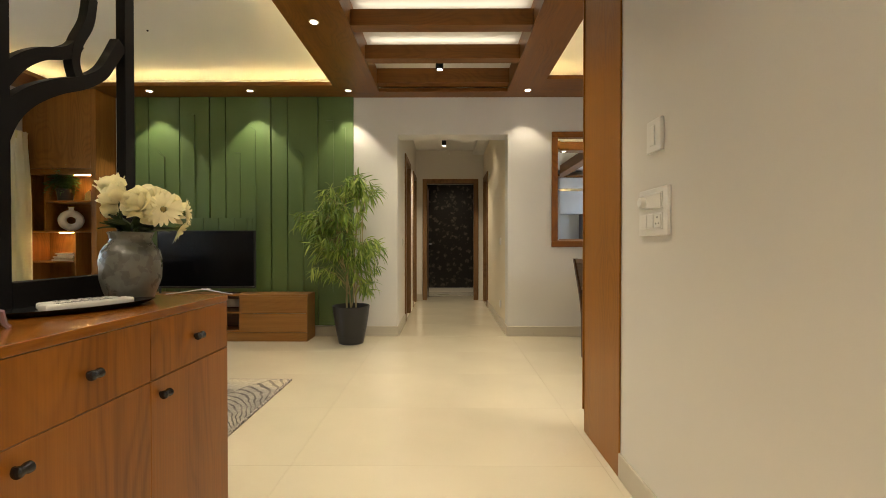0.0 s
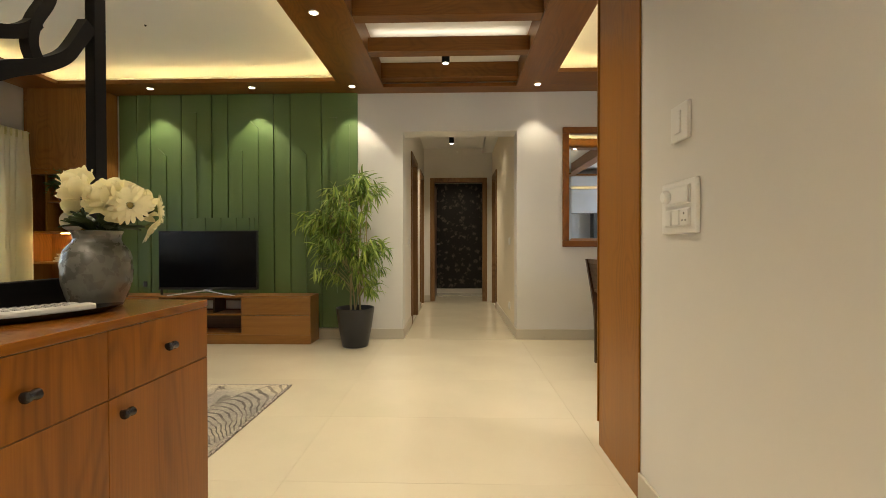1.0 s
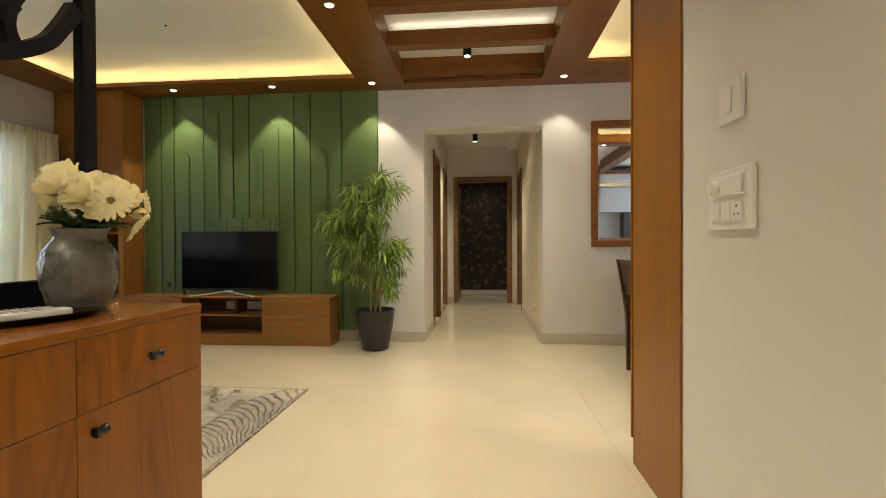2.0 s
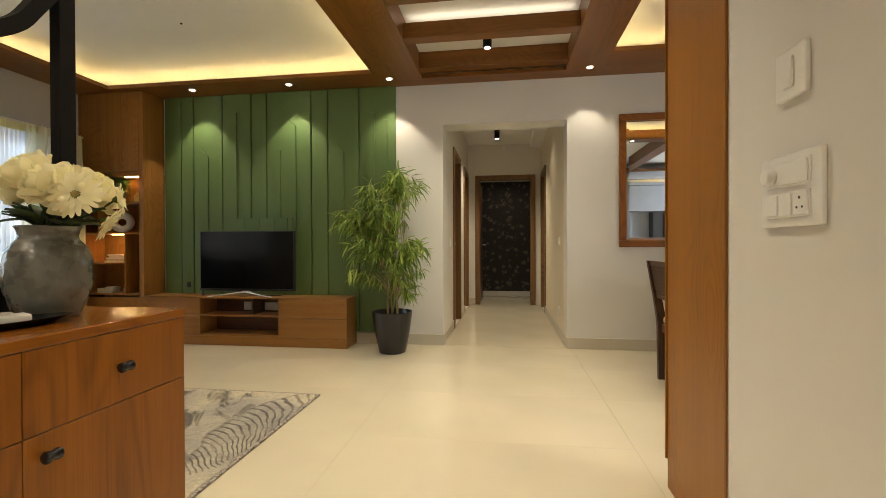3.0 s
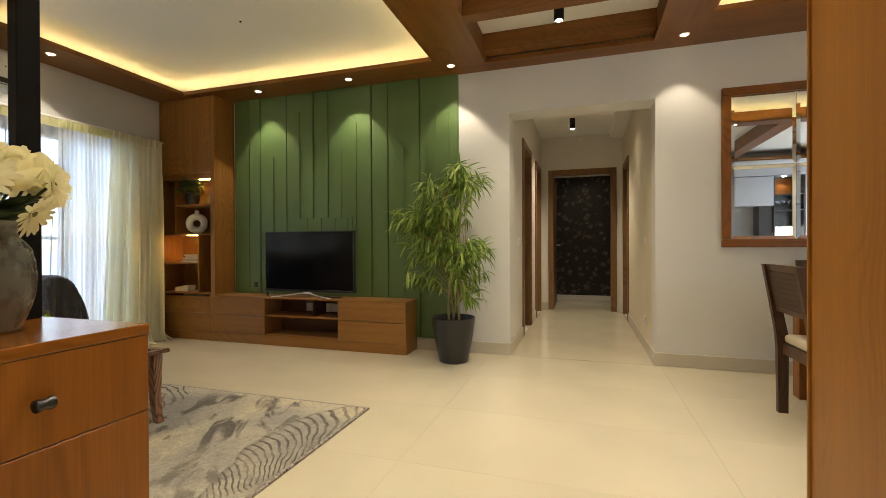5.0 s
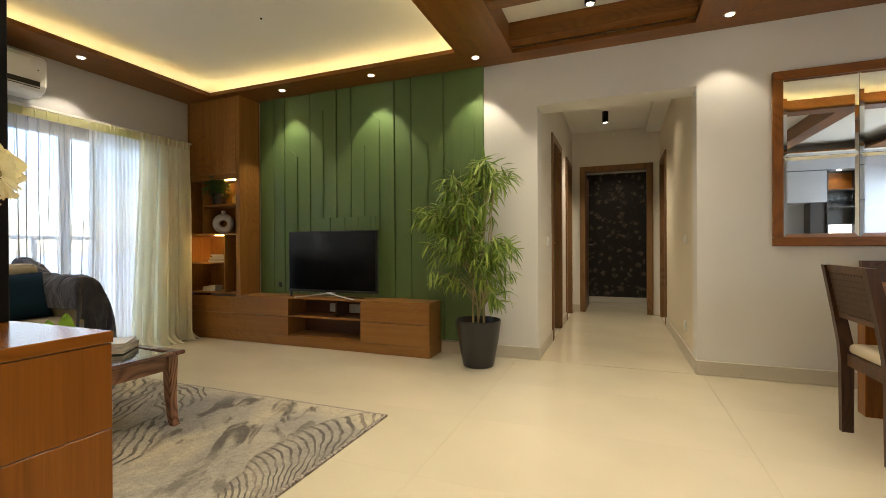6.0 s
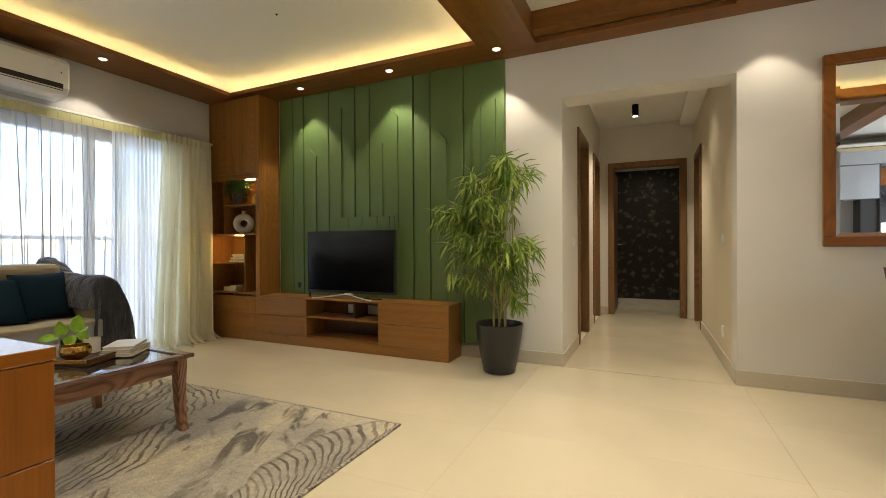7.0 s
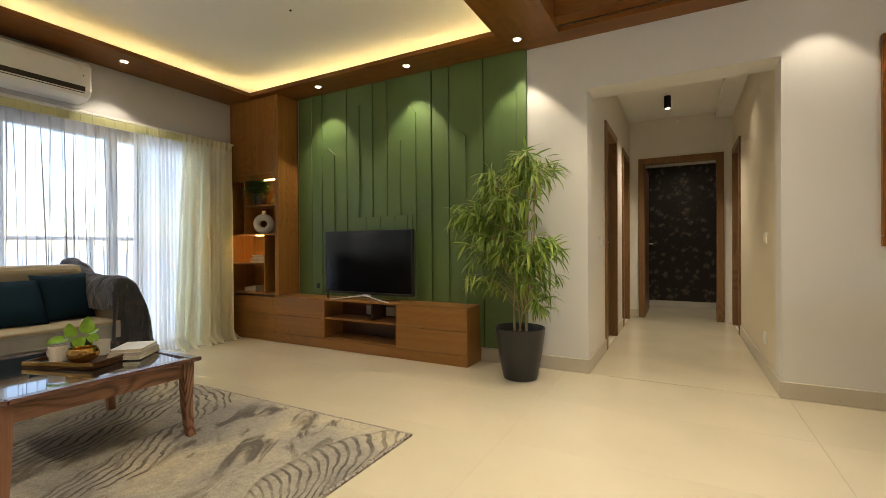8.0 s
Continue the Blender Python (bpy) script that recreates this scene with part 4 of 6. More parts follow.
FLOWERS = [("r", (-0.005, -0.070, 0.322), (-0.55, -0.45, 0.75), 0.034, 0.5), ("r", (-0.085, 0.030, 0.366), (-0.3, -0.2, 0.9), 0.037, 0.3), ("r", (-0.035, -0.045, 0.285), (-0.8, -0.5, 0.1), 0.029, 0.2),
           ("r", (0.065, -0.085, 0.298), (-0.25, -0.85, 0.35), 0.036, 1.2), ("r", (0.103, -0.065, 0.276), (0.1, -0.95, 0.25), 0.034, 0.9), ("r", (0.030, 0.020, 0.322), (0.0, -0.35, 0.95), 0.043, 1.0),
           ("r", (0.108, -0.004, 0.304), (0.45, -0.35, 0.8), 0.042, 1.1), ("r", (0.072, -0.045, 0.318), (0.1, -0.6, 0.8), 0.040, 1.0), ("r", (0.045, 0.075, 0.312), (0.1, 0.7, 0.7), 0.040, 1.0),
           ("r", (-0.040, 0.080, 0.308), (-0.4, 0.7, 0.6), 0.036, 0.8), ("r", (0.100, 0.055, 0.285), (0.7, 0.5, 0.5), 0.036, 0.9),
           ("d", (0.138, -0.062, 0.268), (0.45, -0.88, 0.12), 0.053, 0.0), ("d", (0.142, 0.035, 0.266), (0.80, 0.60, 0.10), 0.044, 0.25), ("d", (0.140, 0.005, 0.214), (0.72, 0.50, -0.55), 0.046, 0.3)]
for kind, p, d, size, opened in FLOWERS:
    size *= 0.80 if kind == "r" else 0.92
    p = (p[0], p[1], p[2] - (0.008 if kind == "r" else 0.0))
    (rose if kind == "r" else daisy)(p, d, size, opened)
    tip = Vector(p) - Vector(d).normalized() * size * (0.8 if kind == "r" else 0.1)
    part("stem", tube(bmesh.new(), [(p[0] * 0.1, p[1] * 0.15, 0.15), (p[0] * 0.3, p[1] * 0.4, 0.215), (tip.x * 0.75, tip.y * 0.8, 0.215 + (tip.z - 0.215) * 0.55), tuple(tip)], 0.0026, 6), stem_m, vase, "green stem")
for k in range(30):
    a, e = rng.uniform(0, 6.28), rng.uniform(0.25, 1.05)
    bm = bmesh.new()
    m = Matrix.Translation((0.018 + 0.03 * math.cos(a), 0.03 * math.sin(a), rng.uniform(0.198, 0.225))) @ Matrix.Rotation(a - math.pi / 2, 4, "Z") @ Matrix.Rotation(e, 4, "X")
    petal(bm, m, rng.uniform(0.045, 0.075), rng.uniform(0.03, 0.042), -0.6, 0.15, 0.3)
    part("leaf", bm, stem_m, vase, "dark green leaf", True)

# black dish with white remote controls, ribbon posy
dish = thing("serving_dish", (-0.72, 1.20, SBT), "oval black dish lying on the sideboard", "dish", turn=64)
bm = bmesh.new()
secs = []
for s, zz in ((0.75, 0.0), (0.85, 0.004), (1.0, 0.014), (1.02, 0.0155), (0.97, 0.015), (0.82, 0.0075)):
    secs.append([(0.16 * s * math.cos(a) * (1 + 0.12 * math.cos(a) ** 6), 0.075 * s * math.sin(a), zz) for a in (2 * math.pi * k / 40 for k in range(40))])
part("dish_body", sweep(bm, secs), mat("black_lacquer", (0.012, 0.013, 0.014), 0.16, vary=0.1, scale=10, bump=0.02), dish, smooth=True)
for dy, ln, tw in ((-0.018, 0.20, 2), (0.026, 0.17, -3)):
    rc = thing("remote_control", (-0.72 - dy * 0.9, 1.21 + dy * 0.44, SBT + 0.0082), "white remote control lying in the black dish", "remote control", "remote controls", turn=64 + tw)
    part("case", B(-ln / 2, ln / 2, -0.02, 0.02, 0, 0.017, bev=0.005, seg=2), white_plastic, rc)
    for i in range(7):
        for j in (-0.009, 0.0, 0.009):
            part("button", B(-ln / 2 + 0.03 + i * 0.018, -ln / 2 + 0.04 + i * 0.018, j - 0.003, j + 0.003, 0.017, 0.0185), cover_a, rc)
posy = thing("posy", (-0.72, 0.925, SBT), "small pot of dried flowers tied with a mauve ribbon", "dried flowers")
part("pot", lathe(bmesh.new(), [(0.026, 0), (0.032, 0.004), (0.036, 0.05), (0.034, 0.06), (0.026, 0.06)], n=20), cover_c, posy, smooth=True)
pink = mat("mauve_ribbon", (0.24, 0.16, 0.19), 0.5, vary=0.1)
part("ribbon", tube(bmesh.new(), [(0.037, 0.0, 0.045), (0.05, 0.02, 0.035), (0.045, 0.03, 0.01), (0.05, 0.036, 0.001)], 0.005, 6), pink, posy, "mauve ribbon", True)
for k in range(14):
    a = k * 2.4
    bm = bmesh.new()
    bmesh.ops.create_icosphere(bm, subdivisions=1, radius=0.011)
    bmesh.ops.translate(bm, vec=(0.026 * math.cos(a) * (k % 3 + 1) / 3, 0.026 * math.sin(a) * (k % 3 + 1) / 3, 0.068 + 0.006 * (k % 4)), verts=bm.verts)
    part("dried_head", bm, stem_m if k % 2 else cover_c, posy)

# ---- bamboo in a black pot ----
soil = mat("soil", (0.035, 0.024, 0.016), 0.95, vary=0.4, scale=40, bump=0.6, fine=120)
leaf_mats = []
for nm, c in (("bamboo_leaf", (0.19, 0.30, 0.045)),):
    m = bpy.data.materials.new(nm)
    t, b = nodes_of(m)
    oi, gi = t.nodes.new("ShaderNodeObjectInfo"), t.nodes.new("ShaderNodeNewGeometry")
    ad = t.nodes.new("ShaderNodeMath")
    ad.operation = "ADD"
    t.links.new(oi.outputs["Random"], ad.inputs[0])
    t.links.new(gi.outputs["Random Per Island"], ad.inputs[1])
    fr = t.nodes.new("ShaderNodeMath")
    fr.operation = "FRACT"
    t.links.new(ad.outputs[0], fr.inputs[0])
    r = t.nodes.new("ShaderNodeValToRGB")
    r.color_ramp.elements[0].color, r.color_ramp.elements[1].color = (0.09, 0.17, 0.022, 1), (0.42, 0.52, 0.11, 1)
    r.color_ramp.elements.new(0.5).color = (*c, 1)
    t.links.new(fr.outputs[0], r.inputs["Fac"])
    t.links.new(r.outputs["Color"], b.inputs["Base Color"])
    b.inputs["Roughness"].default_value = 0.45
    tr = t.nodes.new("ShaderNodeBsdfTranslucent")
    t.links.new(r.outputs["Color"], tr.inputs["Color"])
    mx = t.nodes.new("ShaderNodeMixShader")
    mx.inputs[0].default_value = 0.3
    t.links.new(b.outputs[0], mx.inputs[1])
    t.links.new(tr.outputs[0], mx.inputs[2])
    t.links.new(mx.outputs[0], t.nodes["Material Output"].inputs["Surface"])
    leaf_mats.append(m)
leaf_m = leaf_mats[0]
cane_m = mat("bamboo_cane", (0.33, 0.27, 0.12), 0.55, vary=0.3, scale=14, bump=0.15, stretch=(1, 1, 0.4))
PX, PY = -0.735, 4.475
plant = thing("potted_bamboo", (PX, PY, 0), "tall leafy bamboo in a tapered black pot", "plant")
part("pot", lathe(bmesh.new(), [(0.114, 0), (0.122, 0.006), (0.140, 0.09), (0.160, 0.20), (0.177, 0.32), (0.184, 0.372), (0.180, 0.376), (0.174, 0.36), (0.168, 0.32)], n=40), black_plastic, plant, "black plastic pot", True)
part("soil", lathe(bmesh.new(), [(0.160, 0.30), (0.166, 0.325), (0.02, 0.332)], n=24), soil, plant, "dark soil")
rng = random.Random(11)


def leaf_bm(length=0.11, width=0.013):
    bm = bmesh.new()
    mid = [(0, 0), (0.25, 0.010), (0.55, 0.012), (0.8, 0.004), (1.0, -0.012)]
    left, cen, right = [], [], []
    for s, zz in mid:
        w = width * (0.15 + math.sin(math.pi * min(0.97, s * 0.92 + 0.08)) ** 0.8) / 2 if 0 < s < 1 else 0.0006
        left.append(bm.verts.new((-w, s * length, zz * length * 4 + w * 0.35)))
        cen.append(bm.verts.new((0, s * length, zz * length * 4)))
        right.append(bm.verts.new((w, s * length, zz * length * 4 + w * 0.35)))
    for i in range(len(mid) - 1):
        bm.faces.new((left[i], cen[i], cen[i + 1], left[i + 1]))
        bm.faces.new((cen[i], right[i], right[i + 1], cen[i + 1]))
    return bm


leaf_meshes = [mesh_of("leaf", leaf_bm(l, w), leaf_m, True) for l, w in ((0.13, 0.0135), (0.15, 0.0145), (0.105, 0.0125))]
rest = bmesh.new()
leaf_count = 0
places = []
CANES = [((-0.035, 0.0), (-0.05, 0.02), 1.30, 0.009), ((0.03, 0.02), (0.05, 0.04), 1.38, 0.009), ((0.05, -0.03), (0.14, -0.02), 1.05, 0.007), ((-0.01, 0.05), (-0.16, 0.05), 1.02, 0.007), ((0.0, -0.05), (0.10, -0.05), 0.75, 0.006)]
paths = []
for (bx, by), (tx, ty), hgt, rad in CANES:
    path, radii = [], []
    for i in range(15):
        s = i / 14
        path.append((bx + (tx - bx) * s + 0.012 * math.sin(s * 9 + bx * 60), by + (ty - by) * s + 0.012 * math.cos(s * 8), 0.325 + hgt * s))
        radii.append(rad * (1 - 0.55 * s) * (1.18 if i % 2 else 0.95))
    part("cane", tube(bmesh.new(), path, radii, 8), cane_m, plant, "knotted bamboo cane", True)
    paths.append(path)
# sprays of the crown: middle across and up, half width and half height, number of twigs
SPRAYS = [(0.12, 1.535, 0.15, 0.11, 26), (-0.02, 1.57, 0.10, 0.08, 12), (-0.19, 1.48, 0.12, 0.10, 22), (-0.43, 1.24, 0.16, 0.08, 26), (-0.18, 1.24, 0.15, 0.12, 22), (0.01, 1.27, 0.10, 0.11, 14),
          (-0.26, 0.98, 0.15, 0.12, 24), (-0.03, 1.02, 0.10, 0.12, 13), (0.20, 0.97, 0.15, 0.08, 26), (0.11, 0.80, 0.16, 0.10, 20), (0.11, 0.60, 0.12, 0.08, 12), (-0.28, 0.72, 0.10, 0.06, 8)]
for mid, high, rx, rz, count in SPRAYS:
    for i in range(count):
        a, q = rng.uniform(0, 2 * math.pi), math.sqrt(rng.random())
        tip = Vector((mid + rx * q * math.cos(a), rng.uniform(-0.24, 0.17), high + rz * q * math.sin(a)))
        foot_z = max(0.46, tip.z - rng.uniform(0.06, 0.20) - 0.25 * abs(tip.x))
        near = min(paths, key=lambda p: min((abs(c[0] - tip.x) + (0 if c[2] > foot_z else 9) for c in p), default=9) if p[-1][2] > foot_z else 99)
        start = Vector(min(near, key=lambda c: abs(c[2] - foot_z)))
        d = tip - start
        twig = [start, start + d * 0.35 + Vector((0, 0, 0.05)), start + d * 0.72 + Vector((0, 0, 0.055)), tip]
        part("twig", tube(bmesh.new(), twig, [0.0026, 0.0021, 0.0016, 0.0009], 5), cane_m, plant)
        out = math.atan2(d.y, d.x)
        for node in (0.42, 0.62, 0.80, 0.93, 1.0):
            k = min(2, int(node * 3))
            at = twig[k].lerp(twig[k + 1], node * 3 - k)
            for j in range(rng.choice((1, 2, 2, 3))):
                heading = out + rng.gauss(0, 0.75)
                droop = rng.uniform(-1.4, -0.3) if rng.random() < 0.85 else rng.uniform(-0.1, 0.5)
                m = Matrix.Translation(at) @ Matrix.Rotation(heading - math.pi / 2, 4, "Z") @ Matrix.Rotation(droop, 4, "X") @ Matrix.Rotation(rng.uniform(-0.8, 0.8), 4, "Y") @ Matrix.Scale(rng.uniform(0.75, 1.2), 4)
                if (m @ Vector((0, 0.15, 0))).y < 0.27:
                    places.append(m)
rng.shuffle(places)
for k, m in enumerate(places):
    if k < 300:
        ob = new("leaf", leaf_meshes[k % 3])
        ob.parent = plant
        ob.matrix_basis = m
    else:
        n0 = len(rest.verts)
        rest.from_mesh(leaf_meshes[k % 3])
        rest.verts.ensure_lookup_table()
        bmesh.ops.transform(rest, matrix=m, verts=rest.verts[n0:])
tagged(part("foliage", rest, leaf_m, plant, "drooping narrow green leaves", True), kind="stuff")

# ---- rug, coffee table ----
rug_m = bpy.data.materials.new("rug_pile")
g = Graph(rug_m)
wobble = g.math("SUBTRACT", g.noise(g.at, 4.0, 2.0), 0.5)
shiver = g.math("SUBTRACT", g.noise(g.at, 26.0, 2.0), 0.5)


def frond(x, y, turn, length, width, pitch, bow, fan, rake=0.0, curl=0.0):
    """A leaf-shaped field of carved lines: they run along it, bow to one side and draw together at its foot."""
    c, s_ = math.cos(radians(turn)), math.sin(radians(turn))
    p = g.vec("SUBTRACT", g.at, (x, y, 0.0))
    v = g.vec("DOT_PRODUCT", p, (c, s_, 0.0))
    u = g.vec("DOT_PRODUCT", p, (s_, -c, 0.0))
    u = g.math("MULTIPLY_ADD", g.math("MULTIPLY", v, v), bow, u)
    u = g.math("MULTIPLY_ADD", wobble, 0.16, u)
    span = g.math("SUBTRACT", 1.0, g.math("POWER", g.math("ABSOLUTE", g.math("DIVIDE", v, length)), 2.2))
    inside = g.step(g.math("SUBTRACT", g.math("MULTIPLY", span, width), g.math("ABSOLUTE", u)), 0.0, 0.015)
    spread = g.math("MULTIPLY_ADD", v, fan, 1.0)
    across = g.math("MULTIPLY_ADD", v, rake, g.math("MULTIPLY_ADD", g.math("MULTIPLY", u, u), curl, u))
    turns = g.math("MULTIPLY", g.math("DIVIDE", across, g.math("MAXIMUM", spread, 0.25)), 2 * math.pi / pitch)
    turns = g.math("MULTIPLY_ADD", shiver, 1.7, turns)
    line = g.step(g.math("MULTIPLY_ADD", shiver, 0.8, g.math("SINE", turns)), 0.25, 0.85)
    spine = g.math("MULTIPLY", inside, g.step(g.math("ADD", u, g.math("MULTIPLY", span, width)), 0.05, 0.0))
    return g.math("MAXIMUM", g.math("MULTIPLY", line, inside), g.math("MULTIPLY", spine, 0.75))


fields = (frond(-1.87, 2.42, 110, 0.44, 0.15, 0.048, 0.55, 0.9, 0.25), frond(-1.03, 2.82, 80, 0.68, 0.20, 0.058, -0.25, 0.5, 1.0, 3.0),
          frond(-2.50, 2.62, 118, 0.80, 0.28, 0.046, 0.20, 0.25, 0.1), frond(-1.50, 1.86, 100, 0.40, 0.16, 0.045, 0.5, 0.8, 0.3),
          frond(-2.95, 2.25, 112, 0.60, 0.15, 0.045, -0.3, 0.5), frond(-2.35, 3.12, 140, 0.50, 0.14, 0.042, 0.4, 0.4, 0.2), frond(-2.2, 1.78, 120, 0.4, 0.14, 0.045, 0.4, 0.6))
marks = fields[0]
for f in fields[1:]:
    marks = g.math("MAXIMUM", marks, f)
# cloudy blots, drawn out along the length of the fronds
cloud = g.noise(g.map(g.map(g.at, (1, 1, 1), -0.52), (3.2, 1.15, 1)), 2.3, 9.0, 1.2)
far = g.vec("LENGTH", g.vec("MULTIPLY", g.vec("SUBTRACT", g.at, (-1.60, 2.93, 0.0)), (1.25, 1.0, 0.0)), (0.0, 0.0, 0.0))
band = g.math("MAXIMUM", g.step(far, 0.62, 0.35), g.step(g.noise(g.map(g.at, (1.0, 0.5, 1), 0.3, (3.1, 4.7, 0)), 1.7, 1.0), 0.50, 0.58, 0.0, 0.6))
blots = g.math("MULTIPLY", g.step(cloud, 0.49, 0.62), g.math("MULTIPLY_ADD", band, 0.80, 0.10))
worn = g.step(g.noise(g.at, 7.0, 3.0), 0.35, 0.6, 0.5, 0.9)
marks = g.math("MAXIMUM", g.math("MULTIPLY", marks, worn), blots)
fibre = g.noise(g.at, 170.0, 2.0)
tuft = g.noise(g.at, 48.0, 3.0)
field = g.ramp(g.noise(g.at, 1.9, 3.0, 0.6), ((0.38, (0.32, 0.305, 0.285)), (0.50, (0.46, 0.425, 0.36)), (0.62, (0.58, 0.515, 0.39))))
tone = g.blend(marks, field, (0.135, 0.122, 0.115, 1.0))
tone = g.blend(0.5, tone, g.ramp(fibre, ((0.3, (0.45, 0.45, 0.45)), (0.7, (1, 1, 1)))), "MULTIPLY")
tone = g.blend(0.35, tone, g.ramp(tuft, ((0.35, (0.55, 0.55, 0.55)), (0.62, (1, 1, 1)))), "MULTIPLY")
g.plug(tone, g.b.inputs["Base Color"])
g.b.inputs["Roughness"].default_value, g.b.inputs["Specular IOR Level"].default_value = 0.95, 0.05
g.relief(g.math("ADD", g.math("MULTIPLY_ADD", marks, -0.9, fibre), g.math("MULTIPLY", tuft, 0.6)), 0.8, 0.006)
edge_m = mat("rug_binding", (0.30, 0.27, 0.24), 0.95, vary=0.75, scale=75, bump=0.8, fine=260, spec=0.05)
RX0, RX1, RY0, RY1 = -3.2, -0.90, 1.6, 3.255
rug = thing("rug", (0, 0, 0), "beige and grey patterned wool rug with swirling lines", "rug")
EDGE = 0.019
part("woven_field", B(RX0 + EDGE, RX1 - EDGE, RY0 + EDGE, RY1 - EDGE, 0.0005, 0.0145, bev=0.004, seg=2), rug_m, rug)
for r in ((RX0, RX0 + EDGE - 0.0005, RY0, RY1), (RX1 - EDGE + 0.0005, RX1, RY0, RY1), (RX0 + EDGE, RX1 - EDGE, RY0, RY0 + EDGE - 0.0005), (RX0 + EDGE, RX1 - EDGE, RY1 - EDGE + 0.0005, RY1)):
    part("binding", B(*r, 0.0005, 0.0135, bev=0.005, seg=2), edge_m, rug, "speckled dark bound edge")

TX, TY, TZ, HX, HY = -2.29, 2.35, 0.415, 0.43, 0.40
table = thing("coffee_table", (TX, TY, 0.0145), "square rosewood coffee table with a glass top", "coffee table")
Z1 = TZ - 0.0145
part("rail", B(-HX, HX, HY - 0.055, HY, Z1 - 0.022, Z1, bev=0.007, seg=2), rose_dark, table, "dark moulded edge")
part("rail", B(-HX, HX, -HY, -HY + 0.055, Z1 - 0.022, Z1, bev=0.007, seg=2), rose_dark, table, "dark moulded edge")
part("rail", B(-HX, -HX + 0.055, -HY + 0.0555, HY - 0.0555, Z1 - 0.022, Z1, bev=0.007, seg=2), rose_dark, table, "dark moulded edge")
part("rail", B(HX - 0.055, HX, -HY + 0.0555, HY - 0.0555, Z1 - 0.022, Z1, bev=0.007, seg=2), rose_dark, table, "dark moulded edge")
table_glass = mat("table_glass", (0.03, 0.028, 0.026), 0.04, vary=0.05, scale=4, bump=0, spec=1.0, coat=1.0)
sheet = part("glass_top", B(-HX + 0.0555, HX - 0.0555, -HY + 0.0555, HY - 0.0555, Z1 - 0.010, Z1 - 0.002), table_glass, table, "dark reflecting glass panel")
sheet.matrix_local = Matrix.Rotation(radians(1.1), 4, "Y") @ sheet.matrix_local   # sheet tilted so its reflection clears the sofa and catches the window
sheet.location += Vector((-0.0077, 0, -0.0008))
for s in (-1, 1):
    part("apron", B(s * (HX - 0.055) - 0.009, s * (HX - 0.055) + 0.009, -HY + 0.075, HY - 0.075, Z1 - 0.10, Z1 - 0.0225), rose_y, table)
    part("apron", B(-HX + 0.075, HX - 0.075, s * (HY - 0.055) - 0.009, s * (HY - 0.055) + 0.009, Z1 - 0.10, Z1 - 0.0225), rose_y, table)
    for q in (-1, 1):
        secs = []
        for zz, w, o in ((0.0, 0.036, 0.012), (0.05, 0.036, 0.006), (0.16, 0.041, 0.0), (0.27, 0.047, 0.0), (Z1 - 0.023, 0.052, 0.0)):
            cx, cy = s * (HX - 0.052 + o), q * (HY - 0.052 + o)
            secs.append([(cx - w / 2, cy - w / 2, zz), (cx + w / 2, cy - w / 2, zz), (cx + w / 2, cy + w / 2, zz), (cx - w / 2, cy + w / 2, zz)])
        part("leg", sweep(bmesh.new(), secs), rose_z, table, "outswept wooden leg")

tray = thing("serving_tray", (-2.30, 2.42, TZ), "dark wooden serving tray on the coffee table", "tray", turn=22)
part("tray_base", B(-0.185, 0.185, -0.14, 0.14, -0.002, 0.008), dark_x, tray)
for r in ((-0.185, 0.185, -0.14, -0.128), (-0.185, 0.185, 0.128, 0.14), (-0.185, -0.173, -0.1278, 0.1278), (0.173, 0.185, -0.1278, 0.1278)):
    part("tray_rim", B(*r, 0.008, 0.028, bev=0.002), brass if r[2] < -0.12 and r[3] < 0 else dark_x, tray)
bowl = thing("brass_bowl", (-2.235, 2.39, TZ + 0.0085), "small hammered brass bowl on the tray", "bowl")
part("bowl_body", lathe(bmesh.new(), [(0.024, 0), (0.032, 0.003), (0.054, 0.016), (0.065, 0.038), (0.064, 0.056), (0.056, 0.070), (0.053, 0.070), (0.060, 0.055), (0.060, 0.038), (0.048, 0.018), (0.01, 0.010)], n=32), brass, bowl, smooth=True)
mug = thing("mug", (-2.36, 2.34, TZ + 0.0085), "white ceramic mug on the tray", "mug", turn=200)
part("mug_body", lathe(bmesh.new(), [(0.03, 0), (0.035, 0.004), (0.037, 0.075), (0.035, 0.076), (0.033, 0.01), (0.01, 0.008)], n=28), ceramic, mug, smooth=True)
part("handle", tube(bmesh.new(), [(0.036, 0, 0.06), (0.055, 0, 0.058), (0.062, 0, 0.04), (0.055, 0, 0.022), (0.035, 0, 0.02)], 0.005, 8), ceramic, mug, smooth=True)
mug2 = thing("mug", (-2.33, 2.51, TZ + 0.0085), "white ceramic mug on the tray", "mug")
part("mug_body", lathe(bmesh.new(), [(0.03, 0), (0.035, 0.004), (0.037, 0.075), (0.035, 0.076), (0.033, 0.01), (0.01, 0.008)], n=28), ceramic, mug2, smooth=True)
pothos = thing("potted_plant", (-2.40, 2.45, TZ + 0.0085), "small dark pot with bright heart-shaped leaves", "plant")
part("pot", lathe(bmesh.new(), [(0.034, 0), (0.04, 0.004), (0.045, 0.075), (0.04, 0.078), (0.038, 0.06), (0.01, 0.058)], n=24), black_plastic, pothos, smooth=True)
heart_leaf = mat("bright_leaf", (0.26, 0.50, 0.05), 0.35, vary=0.25, scale=30, bump=0.08)


